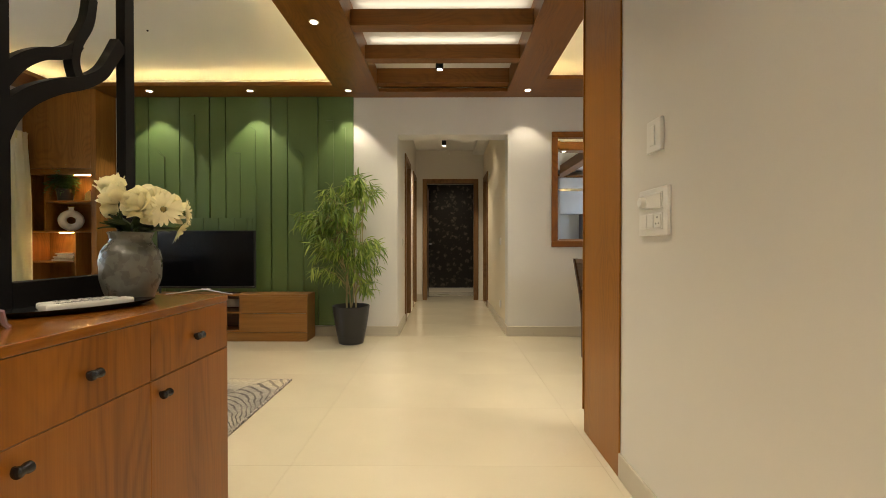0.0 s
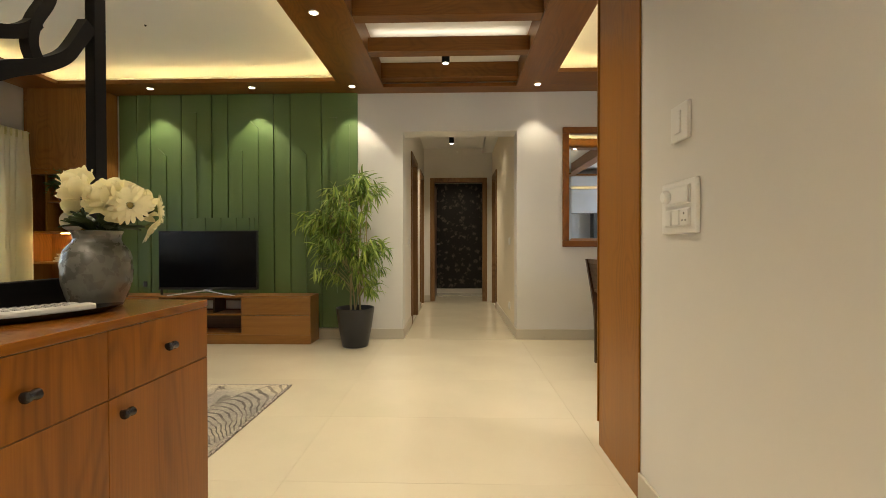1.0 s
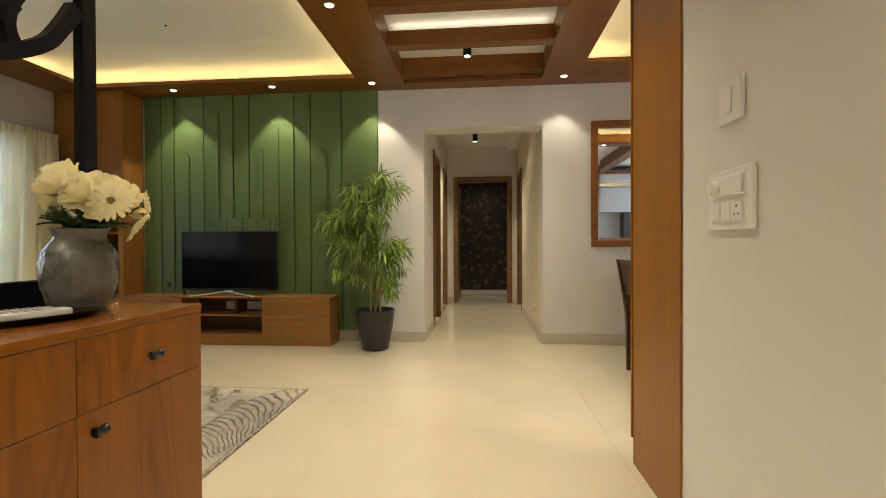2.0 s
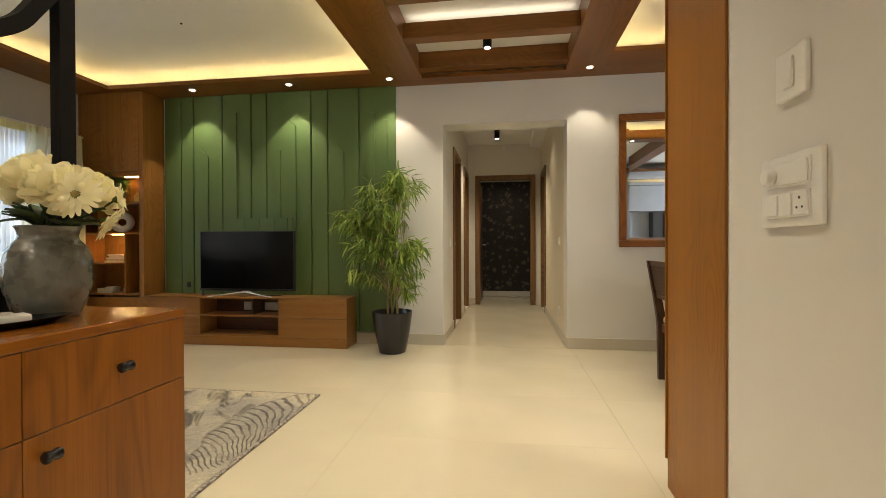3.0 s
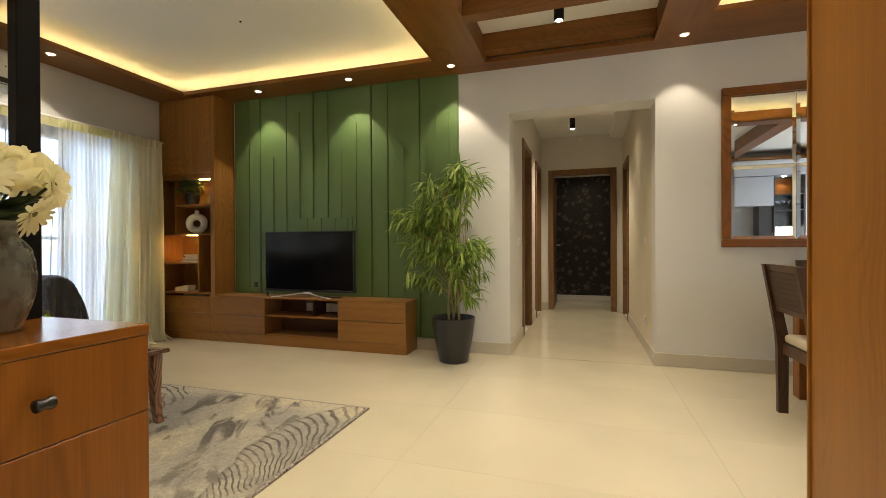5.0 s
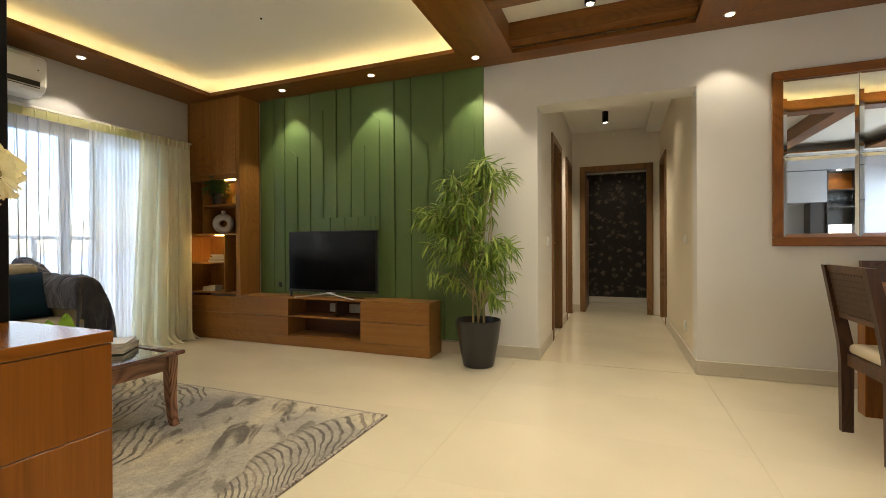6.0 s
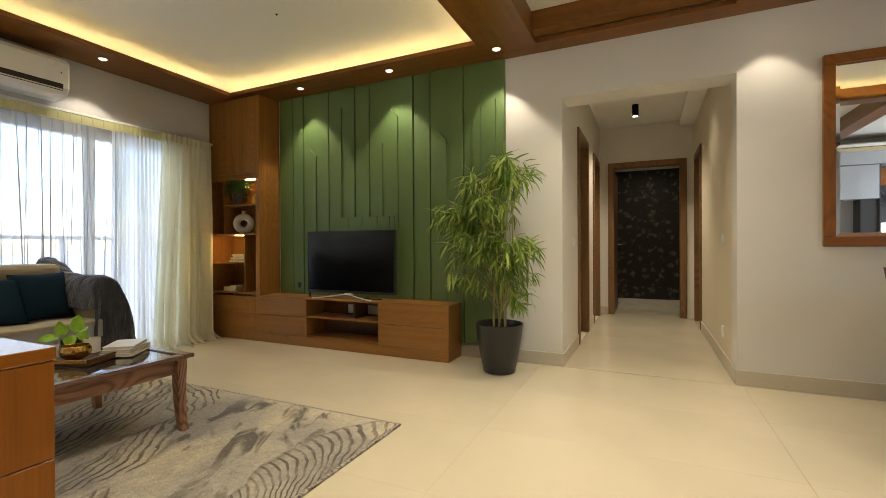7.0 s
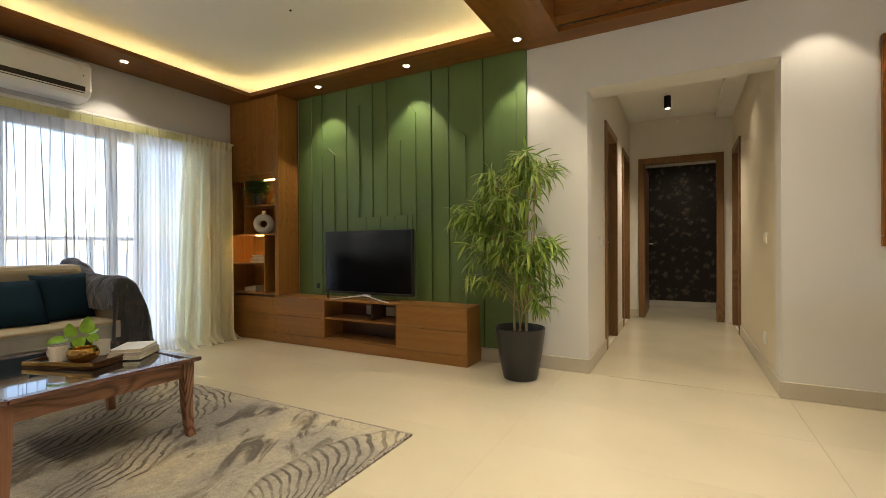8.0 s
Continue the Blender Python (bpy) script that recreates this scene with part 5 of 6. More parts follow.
def heart(length, width):
    """Heart-shaped leaf along +y, facing +z, folded a little along its midrib."""
    bm = bmesh.new()
    rows = []
    for t in (0.0, 0.06, 0.16, 0.3, 0.46, 0.62, 0.78, 0.9, 1.0):
        w = width * 0.5 * max(0.02, math.sin(math.pi * min(1.0, t * 0.62 + 0.30 * (1 - (1 - t) ** 5) + 0.08)) ** 0.75 if t > 0 else 0.3)
        rows.append([bm.verts.new((w * u, length * t - 0.10 * length * abs(u) * (1 - t) ** 4, 0.14 * width * abs(u) - 0.16 * length * t * t)) for u in (-1, -0.5, 0, 0.5, 1)])
    for r0, r1 in zip(rows, rows[1:]):
        for k in range(4):
            bm.faces.new((r0[k], r0[k + 1], r1[k + 1], r1[k]))
    return bm


# base of the blade, way it points, way it faces, length and width
for at, to, face, ln, w in (((0.00, 0.025, 0.118), (0.05, 0.05, 1.0), (1, -0.35, 0.2), 0.082, 0.064), ((-0.01, -0.035, 0.108), (0.1, -0.25, 1.0), (1, -0.5, 0.35), 0.068, 0.056), ((0.01, -0.075, 0.098), (0.3, -1.0, -0.05), (0.5, -0.2, 0.9), 0.082, 0.062),
                            ((0.035, -0.025, 0.098), (0.3, -0.1, -1.0), (1, -0.4, 0.3), 0.062, 0.056), ((0.03, 0.03, 0.104), (0.4, 0.3, -1.0), (1, -0.2, 0.3), 0.058, 0.050), ((-0.03, 0.05, 0.10), (-0.4, 0.8, 0.4), (0.3, -0.1, 1.0), 0.060, 0.048)):
    part("stalk", tube(bmesh.new(), [(0, 0, 0.058), (at[0] * 0.5, at[1] * 0.4, at[2] * 0.8), at], 0.0018, 6), heart_leaf, pothos)
    y = Vector(to).normalized()
    zz = Vector(face)
    zz = (zz - y * zz.dot(y)).normalized()
    xx = y.cross(zz)
    bm = heart(ln, w)
    bmesh.ops.transform(bm, matrix=Matrix(((xx.x, y.x, zz.x, at[0]), (xx.y, y.y, zz.y, at[1]), (xx.z, y.z, zz.z, at[2]), (0, 0, 0, 1))), verts=bm.verts)
    part("leaf", bm, heart_leaf, pothos, smooth=True)
z = TZ
for w, d, h, c, a in ((0.15, 0.21, 0.018, cover_b, 38), (0.145, 0.20, 0.015, cover_a, 34), (0.14, 0.20, 0.018, mat("white_cover", (0.74, 0.73, 0.71), 0.35), 42)):
    book((-2.20, 2.60, z), w, d, h, c, a, "books on the coffee table", "large pale hardback book on the coffee table")
    z += h + 0.0006

# ---- sofa ----
linen = cloth("beige_linen", (0.52, 0.46, 0.34), 0, 0.0)
grey_cloth = cloth("grey_upholstery", (0.47, 0.475, 0.50), 0, 0.0)
teal = cloth("teal_velvet", (0.012, 0.035, 0.066), 0, 0.0, 0.8)
throw_m = bpy.data.materials.new("slate_throw")
g = Graph(throw_m)
creases = g.noise(g.map(g.at, (1.0, 1.6, 0.55)), 6.5, 3.0, 1.4)
knit = g.noise(g.at, 420.0, 2.0)
g.plug(g.ramp(g.noise(g.at, 9.0, 3.0), ((0.35, (0.048, 0.053, 0.076)), (0.65, (0.082, 0.088, 0.115)))), g.b.inputs["Base Color"])
g.b.inputs["Roughness"].default_value, g.b.inputs["Specular IOR Level"].default_value, g.b.inputs["Sheen Weight"].default_value = 0.9, 0.1, 0.35
g.relief(g.math("MULTIPLY_ADD", knit, 0.05, creases), 1.0, 0.05)
sofa = thing("sofa", (0, 0, 0), "beige and grey upholstered sofa under the window", "sofa")
SY0, SY1 = 1.05, 3.11
part("base", B(-3.94, -3.22, SY0, SY1 - 0.02, 0.10, 0.345, bev=0.012, seg=3), grey_cloth, sofa)
for y0, y1 in ((SY0 + 0.17, (SY0 + SY1) / 2 - 0.003), ((SY0 + SY1) / 2 + 0.003, SY1 - 0.102)):
    part("seat_front", B(-3.80, -3.185, y0, y1, 0.3465, 0.440, bev=0.006, seg=2), grey_cloth, sofa, "grey seat border")
    part("seat_cushion", B(-3.80, -3.18, y0, y1, 0.4405, 0.468, bev=0.012, seg=4), linen, sofa, "beige seat cushion")
    back = part("back_cushion", B(-3.93, -3.70, y0, y1, 0.468, 0.855, bev=0.05, seg=4), linen, sofa, "beige back cushion")
    part("piping", tube(bmesh.new(), [(-3.722, y0 + 0.03, 0.842), (-3.722, y1 - 0.03, 0.842)], 0.005, 8), grey_cloth, back, "grey piping", True)
    part("piping", tube(bmesh.new(), [(-3.182, y0 + 0.004, 0.441), (-3.182, y1 - 0.004, 0.441)], 0.004, 8), grey_cloth, sofa, "grey piping", True)
for y0 in (SY0, SY1 - 0.10):
    part("arm", B(-3.94, -3.235, y0, y0 + 0.10, 0.347, 0.74, bev=0.04, seg=4), linen, sofa, "padded sofa arm")
for x in (-3.86, -3.38):
    for y in (SY0 + 0.1, SY1 - 0.1):
        part("foot", lathe(bmesh.new(), [(0.018, 0), (0.026, 0.10)], (x, y, 0), 12), dark_z, sofa)


def pillow(at, size, lean, turn, label):
    th = thing("cushion", at, label, "cushion", "sofa cushions", turn=turn)
    bm = bmesh.new()
    n = 16
    grid = {}
    for side in (-1, 1):
        for i in range(n + 1):
            for j in range(n + 1):
                u, v = 2 * i / n - 1, 2 * j / n - 1
                puff = 0.065 * ((1 - u ** 4) * (1 - v ** 4)) ** 0.6 + 0.004
                pinch = 1 - 0.06 * (1 - u * u) * (v * v) - 0.06 * (1 - v * v) * (u * u)
                grid[side, i, j] = bm.verts.new((side * puff, u * size / 2 * pinch, size / 2 + v * size / 2 * pinch))
        for i in range(n):
            for j in range(n):
                bm.faces.new([grid[side, i + a, j + c] for a, c in ((0, 0), (1, 0), (1, 1), (0, 1))])
    rim = [(i, 0) for i in range(n)] + [(n, j) for j in range(n)] + [(i, n) for i in range(n, 0, -1)] + [(0, j) for j in range(n, 0, -1)]
    for a, c in zip(rim, rim[1:] + rim[:1]):
        bm.faces.new((grid[-1, *a], grid[-1, *c], grid[1, *c], grid[1, *a]))
    bmesh.ops.transform(bm, matrix=Matrix.Rotation(radians(lean), 4, "Y"), verts=bm.verts)
    part("cover", bm, teal, th, smooth=True)


pillow((-3.53, 2.838, 0.468), 0.345, -20, 6, "dark teal velvet cushion leaning on the sofa back")
pillow((-3.46, 2.525, 0.468), 0.345, -32, -6, "dark teal velvet cushion leaning on the sofa back")
pillow((-3.50, 2.09, 0.468), 0.36, -22, 4, "dark teal velvet cushion leaning on the sofa back")

# throw: one loose cloth over the arm, falling down its face and its outer side
throw = thing("throw_blanket", (0, 0, 0), "slate blue knitted throw hanging over the sofa arm", "throw")
PROFILE = ((-0.150, 0.53), (-0.153, 0.60), (-0.151, 0.67), (-0.140, 0.725), (-0.118, 0.752), (-0.08, 0.762), (-0.04, 0.762), (-0.010, 0.748), (0.012, 0.715), (0.024, 0.65), (0.036, 0.56), (0.050, 0.46), (0.064, 0.35), (0.080, 0.24), (0.098, 0.13), (0.115, 0.045))
bm = bmesh.new()
rows = []
for s in range(58):
    back = min(1.0, s / 34)
    down = max(0.0, (s - 34) / 23)
    x = -3.99 + 0.775 * back + 0.035 * min(1.0, down * 4) + 0.015 * down
    rise = 0.13 * max(0.0, 1 - back * 2.4)
    row = []
    for k, (dy, z) in enumerate(PROFILE):
        v = k / 15
        cap = 0.775 - (0.775 - 0.17) * down ** 1.1
        inner = max(0.0, 1 - v * 2.6)
        zz = z + rise * max(0.0, 1 - max(0.0, v - 0.5) * 3)
        if down > 0:
            zz = min(zz, cap - 0.03 * math.sin(3.0 * v) * (1 - down)) if k > 2 else min(zz, max(cap, 0.30 + 0.1 * v))
        out = dy + (0.015 * down * v) + 0.02 * down * max(0.0, v - 0.3)
        ripple = 0.04 * (1 - abs(math.sin(6.0 * back + 3.5 * v + 4 * down * (0.3 + v))) ** 0.6) + 0.016 * math.sin(9.0 * back + 7 * v) + 0.014 * math.sin(23 * back - 5 * v + 4)
        lower = min(1.0, max(0.0, 0.74 - zz) * 2.5)
        crease = 1 - abs(math.sin(10.5 * v + 1.0 + 1.6 * down)) ** 0.7
        fx = down * (0.07 * crease - 0.03 + 0.016 * math.sin(33 * v + 5 * down))
        row.append(bm.verts.new((x + fx + 0.012 * math.sin(9 * v + 2) * back, SY1 + out + abs(ripple) * lower * (1.3 if v > 0.4 else -0.4), max(0.012, zz + (0.016 * (1 - abs(math.sin(9 * back - 4 * v + 0.6))) + 0.006 * math.sin(27 * back + 6 * v)) * (1 - lower)))))
    rows.append(row)
for r0, r1 in zip(rows, rows[1:]):
    for k in range(len(r0) - 1):
        bm.faces.new((r0[k], r0[k + 1], r1[k + 1], r1[k]))
cover = part("cloth", bm, throw_m, throw, smooth=True)
sol = cover.modifiers.new("thickness", "SOLIDIFY")
sol.thickness, sol.offset = 0.006, 1
sub = cover.modifiers.new("smooth", "SUBSURF")
sub.levels = sub.render_levels = 1

# ---- window, curtains, air conditioner ----
upvc = mat("white_window_frame", (0.72, 0.73, 0.72), 0.35, vary=0.03, scale=5, bump=0.02)
WX0, WX1 = WW - 0.13, WW - 0.06
window = thing("window_1", (0, 0, 0), "wide white-framed sliding balcony window", "window", kind="structure")
part("window_frame", B(WX0, WX1, WIN_Y0, WIN_Y1, 0.0, 0.06), upvc, window)
part("window_frame", B(WX0, WX1, WIN_Y0, WIN_Y1, WIN_TOP - 0.06, WIN_TOP), upvc, window)
for y, w in ((WIN_Y0 + 0.035, 0.07), (1.86, 0.09), (2.645, 0.09), (3.41, 0.075), (WIN_Y1 - 0.035, 0.07)):
    part("mullion", B(WX0 + 0.004, WX1 - 0.004, y - w / 2, y + w / 2, 0.06, WIN_TOP - 0.06, bev=0.004), upvc, window)
for y0, y1 in ((1.075, 1.81), (1.91, 2.595), (2.695, 3.37), (3.45, 4.125)):
    pane = part("pane", B(-4.183, -4.177, y0, y1, 0.062, WIN_TOP - 0.062), clear_glass, window, "clear glass pane")
    pane.visible_shadow = False
east = thing("window_2", (0, 0, 0), "white-framed window lighting the dining side", "window", kind="structure")
for z0, z1 in ((EAST_Z[0], EAST_Z[0] + 0.06), (EAST_Z[1] - 0.06, EAST_Z[1])):
    part("window_frame", B(EW + 0.09, EW + 0.15, *EAST_Y, z0, z1), upvc, east)
for y in (EAST_Y[0], 0.02, EAST_Y[1] - 0.06):
    part("mullion", B(EW + 0.09, EW + 0.15, y, y + 0.06, EAST_Z[0] + 0.06, EAST_Z[1] - 0.06), upvc, east)
for y0, y1 in ((EAST_Y[0] + 0.06, 0.02), (0.08, EAST_Y[1] - 0.06)):
    pane = part("pane", B(EW + 0.118, EW + 0.124, y0, y1, EAST_Z[0] + 0.06, EAST_Z[1] - 0.06), clear_glass, east, "clear glass pane")
    pane.visible_shadow = False
rail = thing("balcony_railing", (0, 0, 0), "white metal balcony railing outside the window", "railing")
part("top_rail", B(-5.13, -5.08, 0.4, 5.4, 1.06, 1.10, bev=0.008), upvc, rail)
part("bottom_rail", B(-5.12, -5.09, 0.4, 5.4, 0.12, 0.15), upvc, rail)
for k in range(7):
    part("post", B(-5.125, -5.085, 0.5 + 0.78 * k, 0.54 + 0.78 * k, -0.012, 1.06), upvc, rail)
solid("balcony_floor", B(-5.3, WW - 0.2, 0.2, 5.6, -0.13, -0.012), skirt_mat, "beige tiled balcony floor outside", "balcony floor", kind="structure")
# distance haze is put into the land's pale colour
haze_tint = mat("haze_tinted_land", (0.84, 0.84, 0.83), 0.95, vary=0.15, scale=0.004, bump=0)
solid("ground", B(-4000, -60, -4000, 4000, -40.2, -40), haze_tint, "distant land seen from the balcony, haze put into its colour", "ground", kind="structure")
SHEER = cloth("sheer_voile", (0.78, 0.80, 0.82), 0.44, 0.18, 0.8)
VOILE = cloth("gathered_voile", (0.95, 0.95, 0.94), 0.06, 0.85, 0.8)
DRAPE = cloth("cream_drape", (0.97, 0.96, 0.82), 0.0, 0.45, 0.85)


def curtain(name, y0, y1, top, x, depth, waves, material, label, seed, flare=0.0, pool=0.0, fold=0.004, shade_strips=0):
    """Pleated cloth hung from a heading tape: gathered at the top, loose folds below."""
    rg = random.Random(seed)
    th = thing(name, (0, 0, 0), label, "curtain", "curtains")
    ph = [rg.uniform(0, 6.28) for _ in range(4)]
    n = waves * 14
    wav = [rg.choice((0.25, 0.6, 0.9, 1.25, 1.6)) for _ in range(waves + 2)]
    bm = bmesh.new()
    rows = []
    levels = [0.008, 0.012, 0.02, 0.035, 0.06, 0.10, 0.18, 0.3, 0.6, 0.95, 1.3, 1.6, 1.8, 1.93, top - 0.085, top - 0.07, top]
    for z in levels:
        low = 1 - z / top
        row = []
        for i in range(n + 1):
            u = i / n
            a = 2 * math.pi * waves * (u + 0.012 * math.sin(5 * u + ph[0]) * low * 2)
            one = wav[max(0, min(waves + 1, int(a // (2 * math.pi)) + 1))]
            amp = depth * (0.35 + 0.65 * min(1, low * 3 + 0.15)) * one
            dx = amp * math.sin(a) + 0.35 * amp * math.sin(2.3 * a + ph[2]) * low
            if z < 0.1:
                dx += pool * ((0.1 - z) / 0.1) ** 2.2 * (0.6 + 0.15 * math.sin(a * 0.5 + ph[3]) + 0.3 * math.sin(a * 0.19 + ph[1]))
            row.append(bm.verts.new((x + dx, y0 + (y1 - y0) * u + flare * low * (1 - u) * -1 - fold * one * (0.75 + 0.5 * low) * math.sin(a), z)))
        rows.append(row)
    for a, b2 in zip(rows, rows[1:]):
        for k in range(n):
            bm.faces.new((a[k], a[k + 1], b2[k + 1], b2[k]))
    part("cloth", bm, material, th, smooth=True)
    for k in range(waves):
        yc = y0 + (y1 - y0) * (k + 0.5) / waves
        part("pleat", B(x + 0.014, x + 0.022, yc - 0.006, yc + 0.006, top - 0.060, top + 0.001, bev=0.003), HEADING, th)
    for k in range(shade_strips):   # grey strips added over the cloth: the dark of overlapping folds as colour
        yc = y0 + (y1 - y0) * (k + rg.uniform(0.15, 0.85)) / shade_strips
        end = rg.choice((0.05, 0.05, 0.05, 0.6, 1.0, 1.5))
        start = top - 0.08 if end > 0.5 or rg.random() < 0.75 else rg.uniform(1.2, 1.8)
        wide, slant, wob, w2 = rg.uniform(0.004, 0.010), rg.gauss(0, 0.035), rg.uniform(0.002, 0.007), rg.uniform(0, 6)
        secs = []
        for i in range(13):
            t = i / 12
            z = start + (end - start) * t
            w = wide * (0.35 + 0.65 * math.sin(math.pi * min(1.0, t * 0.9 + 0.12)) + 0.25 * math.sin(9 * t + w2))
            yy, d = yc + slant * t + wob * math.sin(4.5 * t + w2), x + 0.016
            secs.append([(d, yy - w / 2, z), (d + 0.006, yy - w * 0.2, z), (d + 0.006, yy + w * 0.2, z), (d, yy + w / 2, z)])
        part("fold_shade_strip", sweep(bmesh.new(), secs), FOLD_SHADE, th, "grey strip standing in for a shaded fold", True)
    front = 0.012 if depth < 0.03 else -0.006
    part("heading_tape", B(x + front, x + front + 0.003, y0, y1, top - 0.07, top - 0.002), HEADING, th)
    return th


# voile tinted grey to carry the shade of the folds
FOLD_SHADE = cloth("fold_shade_voile", (0.60, 0.63, 0.70), 0.12, 0.05, 0.85)
HEADING = cloth("heading_band", (0.84, 0.83, 0.54), 0.0, 0.4, 0.85)
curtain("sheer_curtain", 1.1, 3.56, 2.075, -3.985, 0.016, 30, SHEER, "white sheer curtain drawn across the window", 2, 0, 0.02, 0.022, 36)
curtain("sheer_curtain", 3.50, 3.97, 2.075, -3.970, 0.018, 13, VOILE, "white sheer curtain gathered close beside the drape", 4, 0.03, 0.10, 0.006)
curtain("cream_curtain", 3.93, 4.455, 2.085, -3.945, 0.078, 10, DRAPE, "heavy cream drape gathered beside the cabinet", 7, 0.12, 0.20, 0.020)
solid("curtain_rail", B(-4.035, -4.0, 0.9, 4.52, 2.086, 2.106, bev=0.003), white_plastic, "slim white curtain track on the wall", "curtain rail")
bm = bmesh.new()
box(bm, -4.08, -4.035, 1.2, 1.24, 2.088, 2.104)
box(bm, -4.08, -4.035, 2.9, 2.94, 2.088, 2.104)
box(bm, -4.08, -4.035, 4.3, 4.34, 2.088, 2.104)
solid("rail_bracket", bm, white_plastic, "white metal track bracket on the wall", "bracket")

ac = thing("air_conditioner", (0, 0, 0), "white split air conditioner high on the wall", "air conditioner")
AY0, AY1 = 2.30, 3.14
secs = []
for y in (AY0, AY0 + 0.012, AY1 - 0.012, AY1):
    k = 0.006 if y in (AY0, AY1) else 0.0
    secs.append([(WW, y, 2.165 + k), (-3.955, y, 2.165 + k), (-3.89 - k, y, 2.19 + k), (-3.865 - k, y, 2.235), (-3.862 - k, y, 2.43), (-3.885 - k, y, 2.462 - k), (WW, y, 2.465 - k)])
ac_white = mat("ac_white", (0.80, 0.83, 0.87), 0.3, vary=0.02, scale=6, bump=0.01)
part("casing", sweep(bmesh.new(), secs), ac_white, ac)
part("outlet", sweep(bmesh.new(), [[(-3.8640, y, 2.226), (-3.8615, y, 2.264), (-3.868, y, 2.264), (-3.872, y, 2.226)] for y in (AY0 + 0.04, AY1 - 0.045)]), black_plastic, ac, "dark air slot")
part("flap", sweep(bmesh.new(), [[(-3.872, y, 2.219), (-3.8605, y, 2.220), (-3.8595, y, 2.2245), (-3.872, y, 2.2245)] for y in (AY0 + 0.05, AY1 - 0.055)]), white_plastic, ac, "white air flap")
part("lip_joint", sweep(bmesh.new(), [[(-3.8705, y, 2.2135), (-3.8690, y, 2.2175), (-3.8745, y, 2.2175), (-3.8760, y, 2.2135)] for y in (AY0 + 0.04, AY1 - 0.045)]), black_plastic, ac, "dark seam")
for dy in (0.0, 0.014):
    part("pilot_mark", B(-3.8645, -3.8618, AY1 - 0.075 + dy, AY1 - 0.067 + dy, 2.345, 2.356), black_plastic if dy else chrome, ac)
part("badge", B(-3.863, -3.8605, AY1 - 0.10, AY1 - 0.07, 2.40, 2.415), chrome, ac)

# ---- mirror, dining corner ----
mirror_m = bpy.data.materials.new("mirror_silver")
t, b = nodes_of(mirror_m)
b.inputs["Base Color"].default_value, b.inputs["Metallic"].default_value, b.inputs["Roughness"].default_value = (0.86, 0.88, 0.88, 1), 1.0, 0.015
mir = thing("wall_mirror", (0, NW, 0), "wall mirror of four glass panes in a teak frame", "mirror")
MX0, MX1, MZ0, MZ1, FW = 1.335, 2.305, 0.955, 2.178, 0.062
part("frame_rail", B(MX0, MX1, -0.032, 0, MZ1 - FW, MZ1, bev=0.004), teak_x, mir)
part("frame_rail", B(MX0, MX1, -0.032, 0, MZ0, MZ0 + FW, bev=0.004), teak_x, mir)
part("frame_stile", B(MX0, MX0 + FW, -0.032, 0, MZ0 + FW + 0.0005, MZ1 - FW - 0.0005, bev=0.004), teak_z, mir)
part("frame_stile", B(MX1 - FW, MX1, -0.032, 0, MZ0 + FW + 0.0005, MZ1 - FW - 0.0005, bev=0.004), teak_z, mir)
part("backing", B(MX0 + FW, MX1 - FW, -0.006, 0, MZ0 + FW, MZ1 - FW), black_plastic, mir)
gx = [MX0 + FW, (MX0 + MX1) / 2, MX1 - FW]
gz = [MZ0 + FW, (MZ0 + MZ1) / 2 + 0.01, MZ1 - FW]
for i in range(2):
    for j in range(2):
        x0, x1, z0, z1, g = gx[i] + 0.001, gx[i + 1] - 0.001, gz[j] + 0.001, gz[j + 1] - 0.001, 0.024
        bm = bmesh.new()
        sweep(bm, [[(x0, -0.0065, z0), (x1, -0.0065, z0), (x1, -0.0065, z1), (x0, -0.0065, z1)], [(x0, -0.008, z0), (x1, -0.008, z0), (x1, -0.008, z1), (x0, -0.008, z1)],
                   [(x0 + g, -0.0115, z0 + g), (x1 - g, -0.0115, z0 + g), (x1 - g, -0.0115, z1 - g), (x0 + g, -0.0115, z1 - g)]])
        part("mirror_pane", bm, mirror_m, mir, "silvered mirror pane")

seat_m = cloth("cream_seat", (0.62, 0.55, 0.40), 0, 0.0, 0.7, 300)
cane_dark = mat("woven_cane", (0.055, 0.026, 0.012), 0.5, vary=0.4, scale=70, bump=0.4, fine=55)


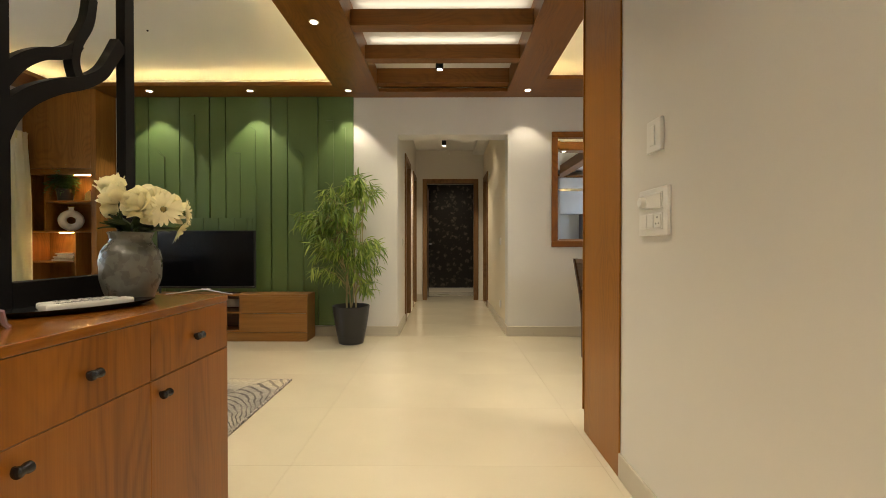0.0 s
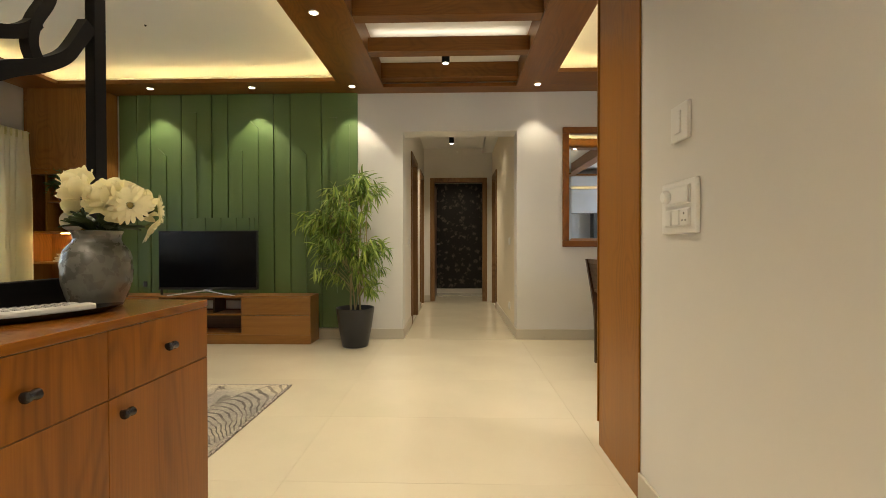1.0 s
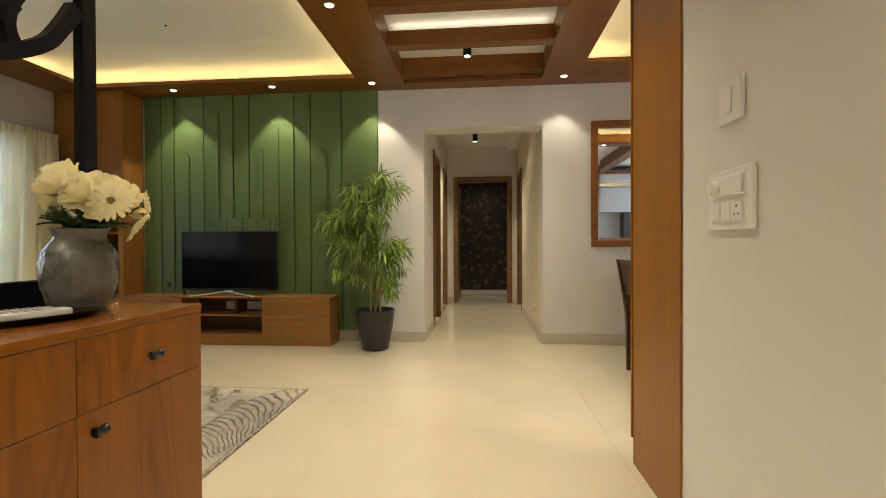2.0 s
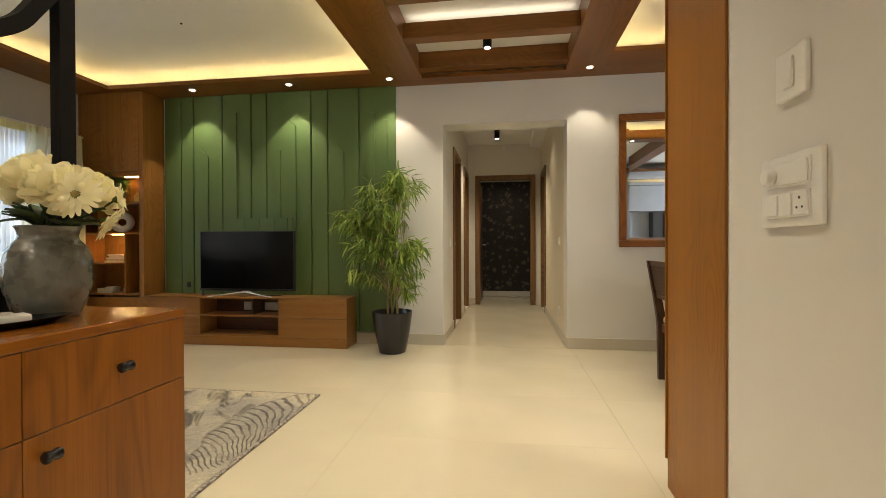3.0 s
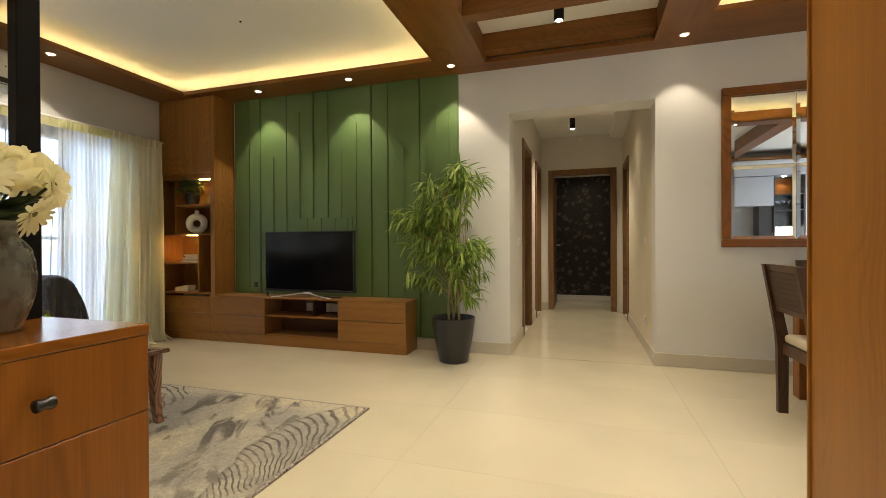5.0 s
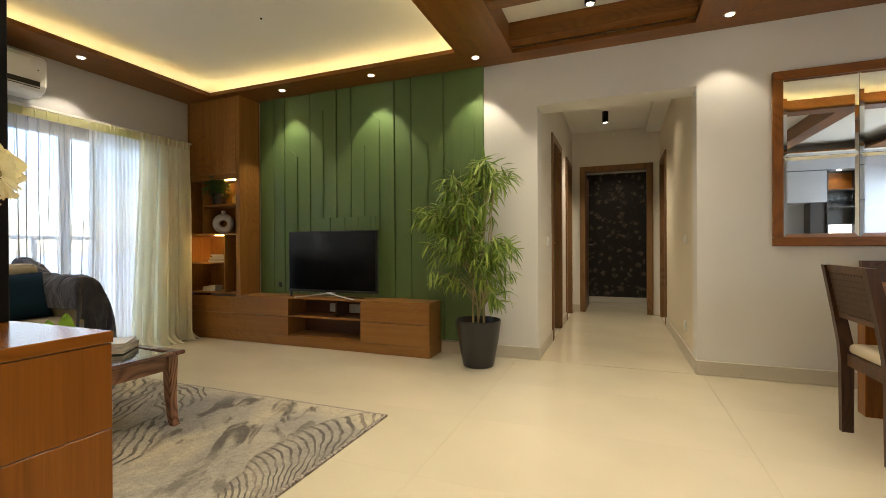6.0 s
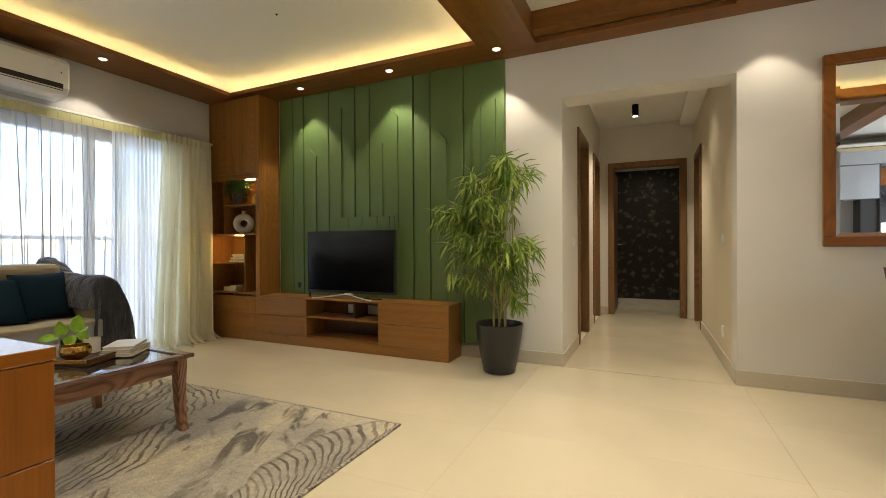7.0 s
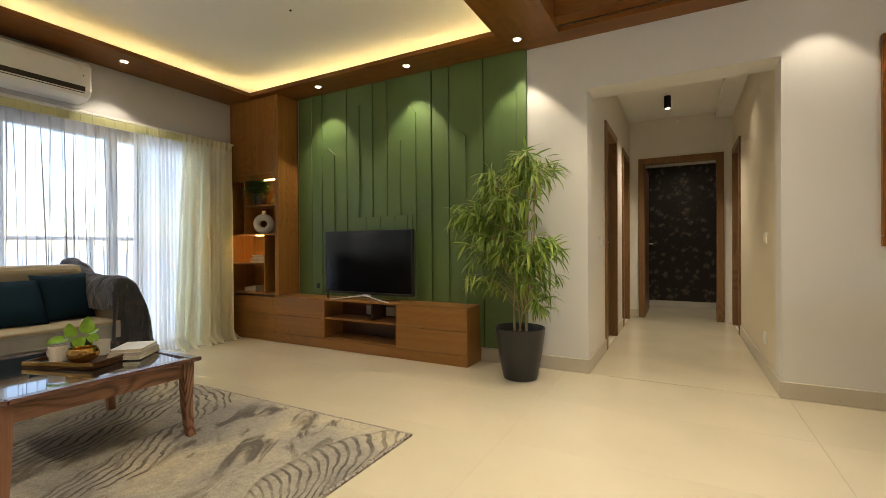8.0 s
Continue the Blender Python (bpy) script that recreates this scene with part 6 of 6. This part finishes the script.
def dining_chair(at, turn):
    """Chair facing +x: back legs lean back above the seat."""
    th = thing("dining_chair", at, "dark wooden dining chair with cream seat and woven back", "chair", "dining chairs", turn=turn)
    for y in (-0.21, 0.21):
        prof = [(0.0, 0.0, 0.030), (0.0, 0.36, 0.034), (-0.005, 0.46, 0.036), (-0.033, 0.62, 0.032), (-0.08, 0.86, 0.025)]
        secs = [[(x - w, y - 0.018, z), (x + w * 0.6, y - 0.018, z), (x + w * 0.6, y + 0.018, z), (x - w, y + 0.018, z)] for x, z, w in prof]
        part("back_leg", sweep(bmesh.new(), secs), dark_z, th)
        part("front_leg", B(0.40, 0.44, y - 0.02, y + 0.02, 0, 0.40, bev=0.003), dark_z, th)
        part("seat_rail", B(0.015, 0.40, y - 0.014, y + 0.014, 0.345, 0.405), dark_x, th)
    part("seat_rail", B(0.41, 0.43, -0.19, 0.19, 0.345, 0.405), dark_x, th)
    part("seat_rail", B(-0.01, 0.01, -0.19, 0.19, 0.345, 0.405), dark_x, th)
    part("seat", B(0.0, 0.46, -0.222, 0.222, 0.406, 0.455, bev=0.018, seg=3), seat_m, th, "cream padded seat")
    secs = [[(x - 0.008, -0.191, z), (x + 0.008, -0.191, z), (x + 0.008, 0.191, z), (x - 0.008, 0.191, z)] for x, z in ((-0.033, 0.615), (-0.053, 0.72), (-0.073, 0.825))]
    part("backrest", sweep(bmesh.new(), secs), cane_dark, th, "woven dark backrest")
    part("top_rail", sweep(bmesh.new(), [[(x - 0.014, -0.191, z), (x + 0.012, -0.191, z), (x + 0.012, 0.191, z), (x - 0.014, 0.191, z)] for x, z in ((-0.073, 0.8255), (-0.08, 0.86))]), dark_x, th)
    part("back_rail", sweep(bmesh.new(), [[(x - 0.013, -0.191, z), (x + 0.011, -0.191, z), (x + 0.011, 0.191, z), (x - 0.013, 0.191, z)] for x, z in ((-0.028, 0.59), (-0.033, 0.6145))]), dark_x, th)
    # lattice of the weave
    for k in range(13):
        y = -0.18 + 0.03 * k
        part("weave_strand", sweep(bmesh.new(), [[(x - 0.0115, y - 0.0125, z), (x - 0.0085, y - 0.0125, z), (x - 0.0085, y + 0.0125, z), (x - 0.0115, y + 0.0125, z)] for x, z in ((-0.0335, 0.616), (-0.0728, 0.824))]), cane_dark, th)
    for k in range(7):
        z = 0.635 + 0.028 * k
        x = -0.0335 - 0.0393 * (z - 0.616) / 0.208
        part("weave_strand", B(x - 0.0135, x - 0.0085, -0.19, 0.19, z - 0.011, z + 0.011), cane_dark, th)
    return th


chair = dining_chair((1.42, 3.71, 0), 0)
copy_thing(chair, pose(2.02, 4.64, 0, 0, 0, -90))
copy_thing(chair, pose(2.62, 4.64, 0, 0, 0, -90))
copy_thing(chair, pose(2.1, 2.78, 0, 0, 0, 90))
copy_thing(chair, pose(2.7, 2.78, 0, 0, 0, 90))
dining = thing("dining_table", (0, 0, 0), "brown wooden dining table with thick square legs", "dining table")
part("tabletop", B(1.57, 3.10, 3.18, 4.31, 0.715, 0.75, bev=0.005), teak_x, dining)
for x in (1.60, 2.95):
    for y in (3.22, 4.19):
        part("leg", B(x, x + 0.09, y, y + 0.09, 0, 0.7148, bev=0.005), teak_z, dining)
for y in (3.25, 4.22):
    part("apron", B(1.691, 2.949, y, y + 0.03, 0.62, 0.7148), teak_x, dining)

# grey crockery unit on the wall behind, seen in the mirror
lam = mat("grey_laminate", (0.48, 0.51, 0.57), 0.25, vary=0.03, scale=3, bump=0.01)
lam_dark = mat("charcoal_laminate", (0.05, 0.048, 0.05), 0.35, vary=0.1, scale=5, bump=0.02)
unit = thing("crockery_unit", (0, SW + 0.001, 0), "grey laminate crockery unit with a lit dark niche", "cabinet")
part("base_cabinet", B(1.9, 4.58, 0, 0.42, 0.0, 0.9), lam, unit)
part("worktop", B(1.88, 4.585, 0, 0.44, 0.9005, 0.94, bev=0.004), mat("white_stone", (0.75, 0.75, 0.74), 0.2, vary=0.05), unit)
part("upper_cabinet", B(1.9, 3.64, 0, 0.34, 1.70, 2.24, bev=0.002), lam, unit)
part("cornice", B(1.9, 4.585, 0, 0.35, 2.252, 2.54), lam, unit)
part("splash_panel", B(1.9, 3.42, 0, 0.02, 0.941, 1.699), lam, unit)
part("dark_panel", B(3.422, 3.64, 0, 0.3, 0.941, 1.699), lam_dark, unit)
part("niche_back", B(3.642, 4.12, 0, 0.02, 0.941, 2.251), lam_dark, unit)
part("niche_lining", B(3.662, 4.10, 0.0202, 0.03, 1.92, 2.22), teak_x, unit)
part("niche_side", B(3.642, 3.66, 0.0202, 0.34, 0.941, 2.251), lam_dark, unit)
part("niche_side", B(4.102, 4.12, 0.0202, 0.34, 0.941, 2.251), lam_dark, unit)
for z in (1.62, 1.91):
    part("niche_shelf", B(3.6605, 4.1015, 0.0302, 0.33, z - 0.016, z), lam_dark, unit)
part("niche_lamp", lathe(bmesh.new(), [(0.03, 2.244), (0.03, 2.250)], (3.85, 0.2, 0), 16), lamp_glow, unit, "small lit spot")
downlight(3.85, SW + 0.2, 2.24, 5, 120)
part("light_panel", B(3.67, 4.09, 0.0305, 0.036, 1.14, 1.32), glow("niche_panel_glow", (1.0, 0.96, 0.9), 1.1), unit, "lit white splash strip")
part("tall_unit", B(4.122, 4.585, 0, 0.36, 0.941, 2.251, bev=0.002), lam, unit)
drink = glass("drinking_glass", (0.95, 0.97, 1.0))
tumbler = thing("wine_glass", (3.75, SW + 0.2, 1.6205), "clear stemmed wine glass on a dark shelf", "wine glass", "wine glasses")
part("glass_body", lathe(bmesh.new(), [(0.03, 0), (0.03, 0.003), (0.005, 0.008), (0.005, 0.08), (0.03, 0.11), (0.036, 0.15), (0.03, 0.18), (0.028, 0.18), (0.033, 0.15), (0.02, 0.10)], n=18), drink, tumbler, smooth=True)
for x in (3.84, 3.93, 4.02):
    copy_thing(tumbler, pose(x, SW + 0.2, 1.6205))

solid("ceiling_hook", lathe(bmesh.new(), [(0.003, -0.010), (0.006, -0.009), (0.006, -0.004), (0.009, -0.003), (0.009, 0.0)], (-2.24, 3.71, CEIL), 14), black_metal, "tiny black hook in the plaster ceiling", "hook", smooth=True)

# ---- floor tiles, last ----
TW, TH = 1.386, 0.693
tile_meshes = {}
x_lines = [-0.482 + TW * k for k in range(-3, 5)]
y_lines = [3.415 + TH * k for k in range(-7, 10)]
floor_ob = bpy.data.objects["floor"]


def tiles(x0, x1, y0, y1):
    """Large polished tiles over a stretch of floor, cut at its edges."""
    for a in x_lines:
        for c in y_lines:
            p0, p1, q0, q1 = max(a, x0), min(a + TW, x1), max(c, y0), min(c + TH, y1)
            if p1 - p0 < 0.03 or q1 - q0 < 0.03:
                continue
            w, d = round(p1 - p0, 3), round(q1 - q0, 3)
            if (w, d) not in tile_meshes:
                tile_meshes[w, d] = mesh_of("tile", B(0.0004, w - 0.0004, 0.0004, d - 0.0004, -0.006, 0.0), tile_mat)
            ob = new("tile", tile_meshes[w, d])
            ob.parent = floor_ob
            ob.location = (p0, q0, 0)


tiles(WW, EW, SW, NW)
tiles(HL, HR, NW, HEND)
tiles(-1.2, 1.8, HEND, 9.2)
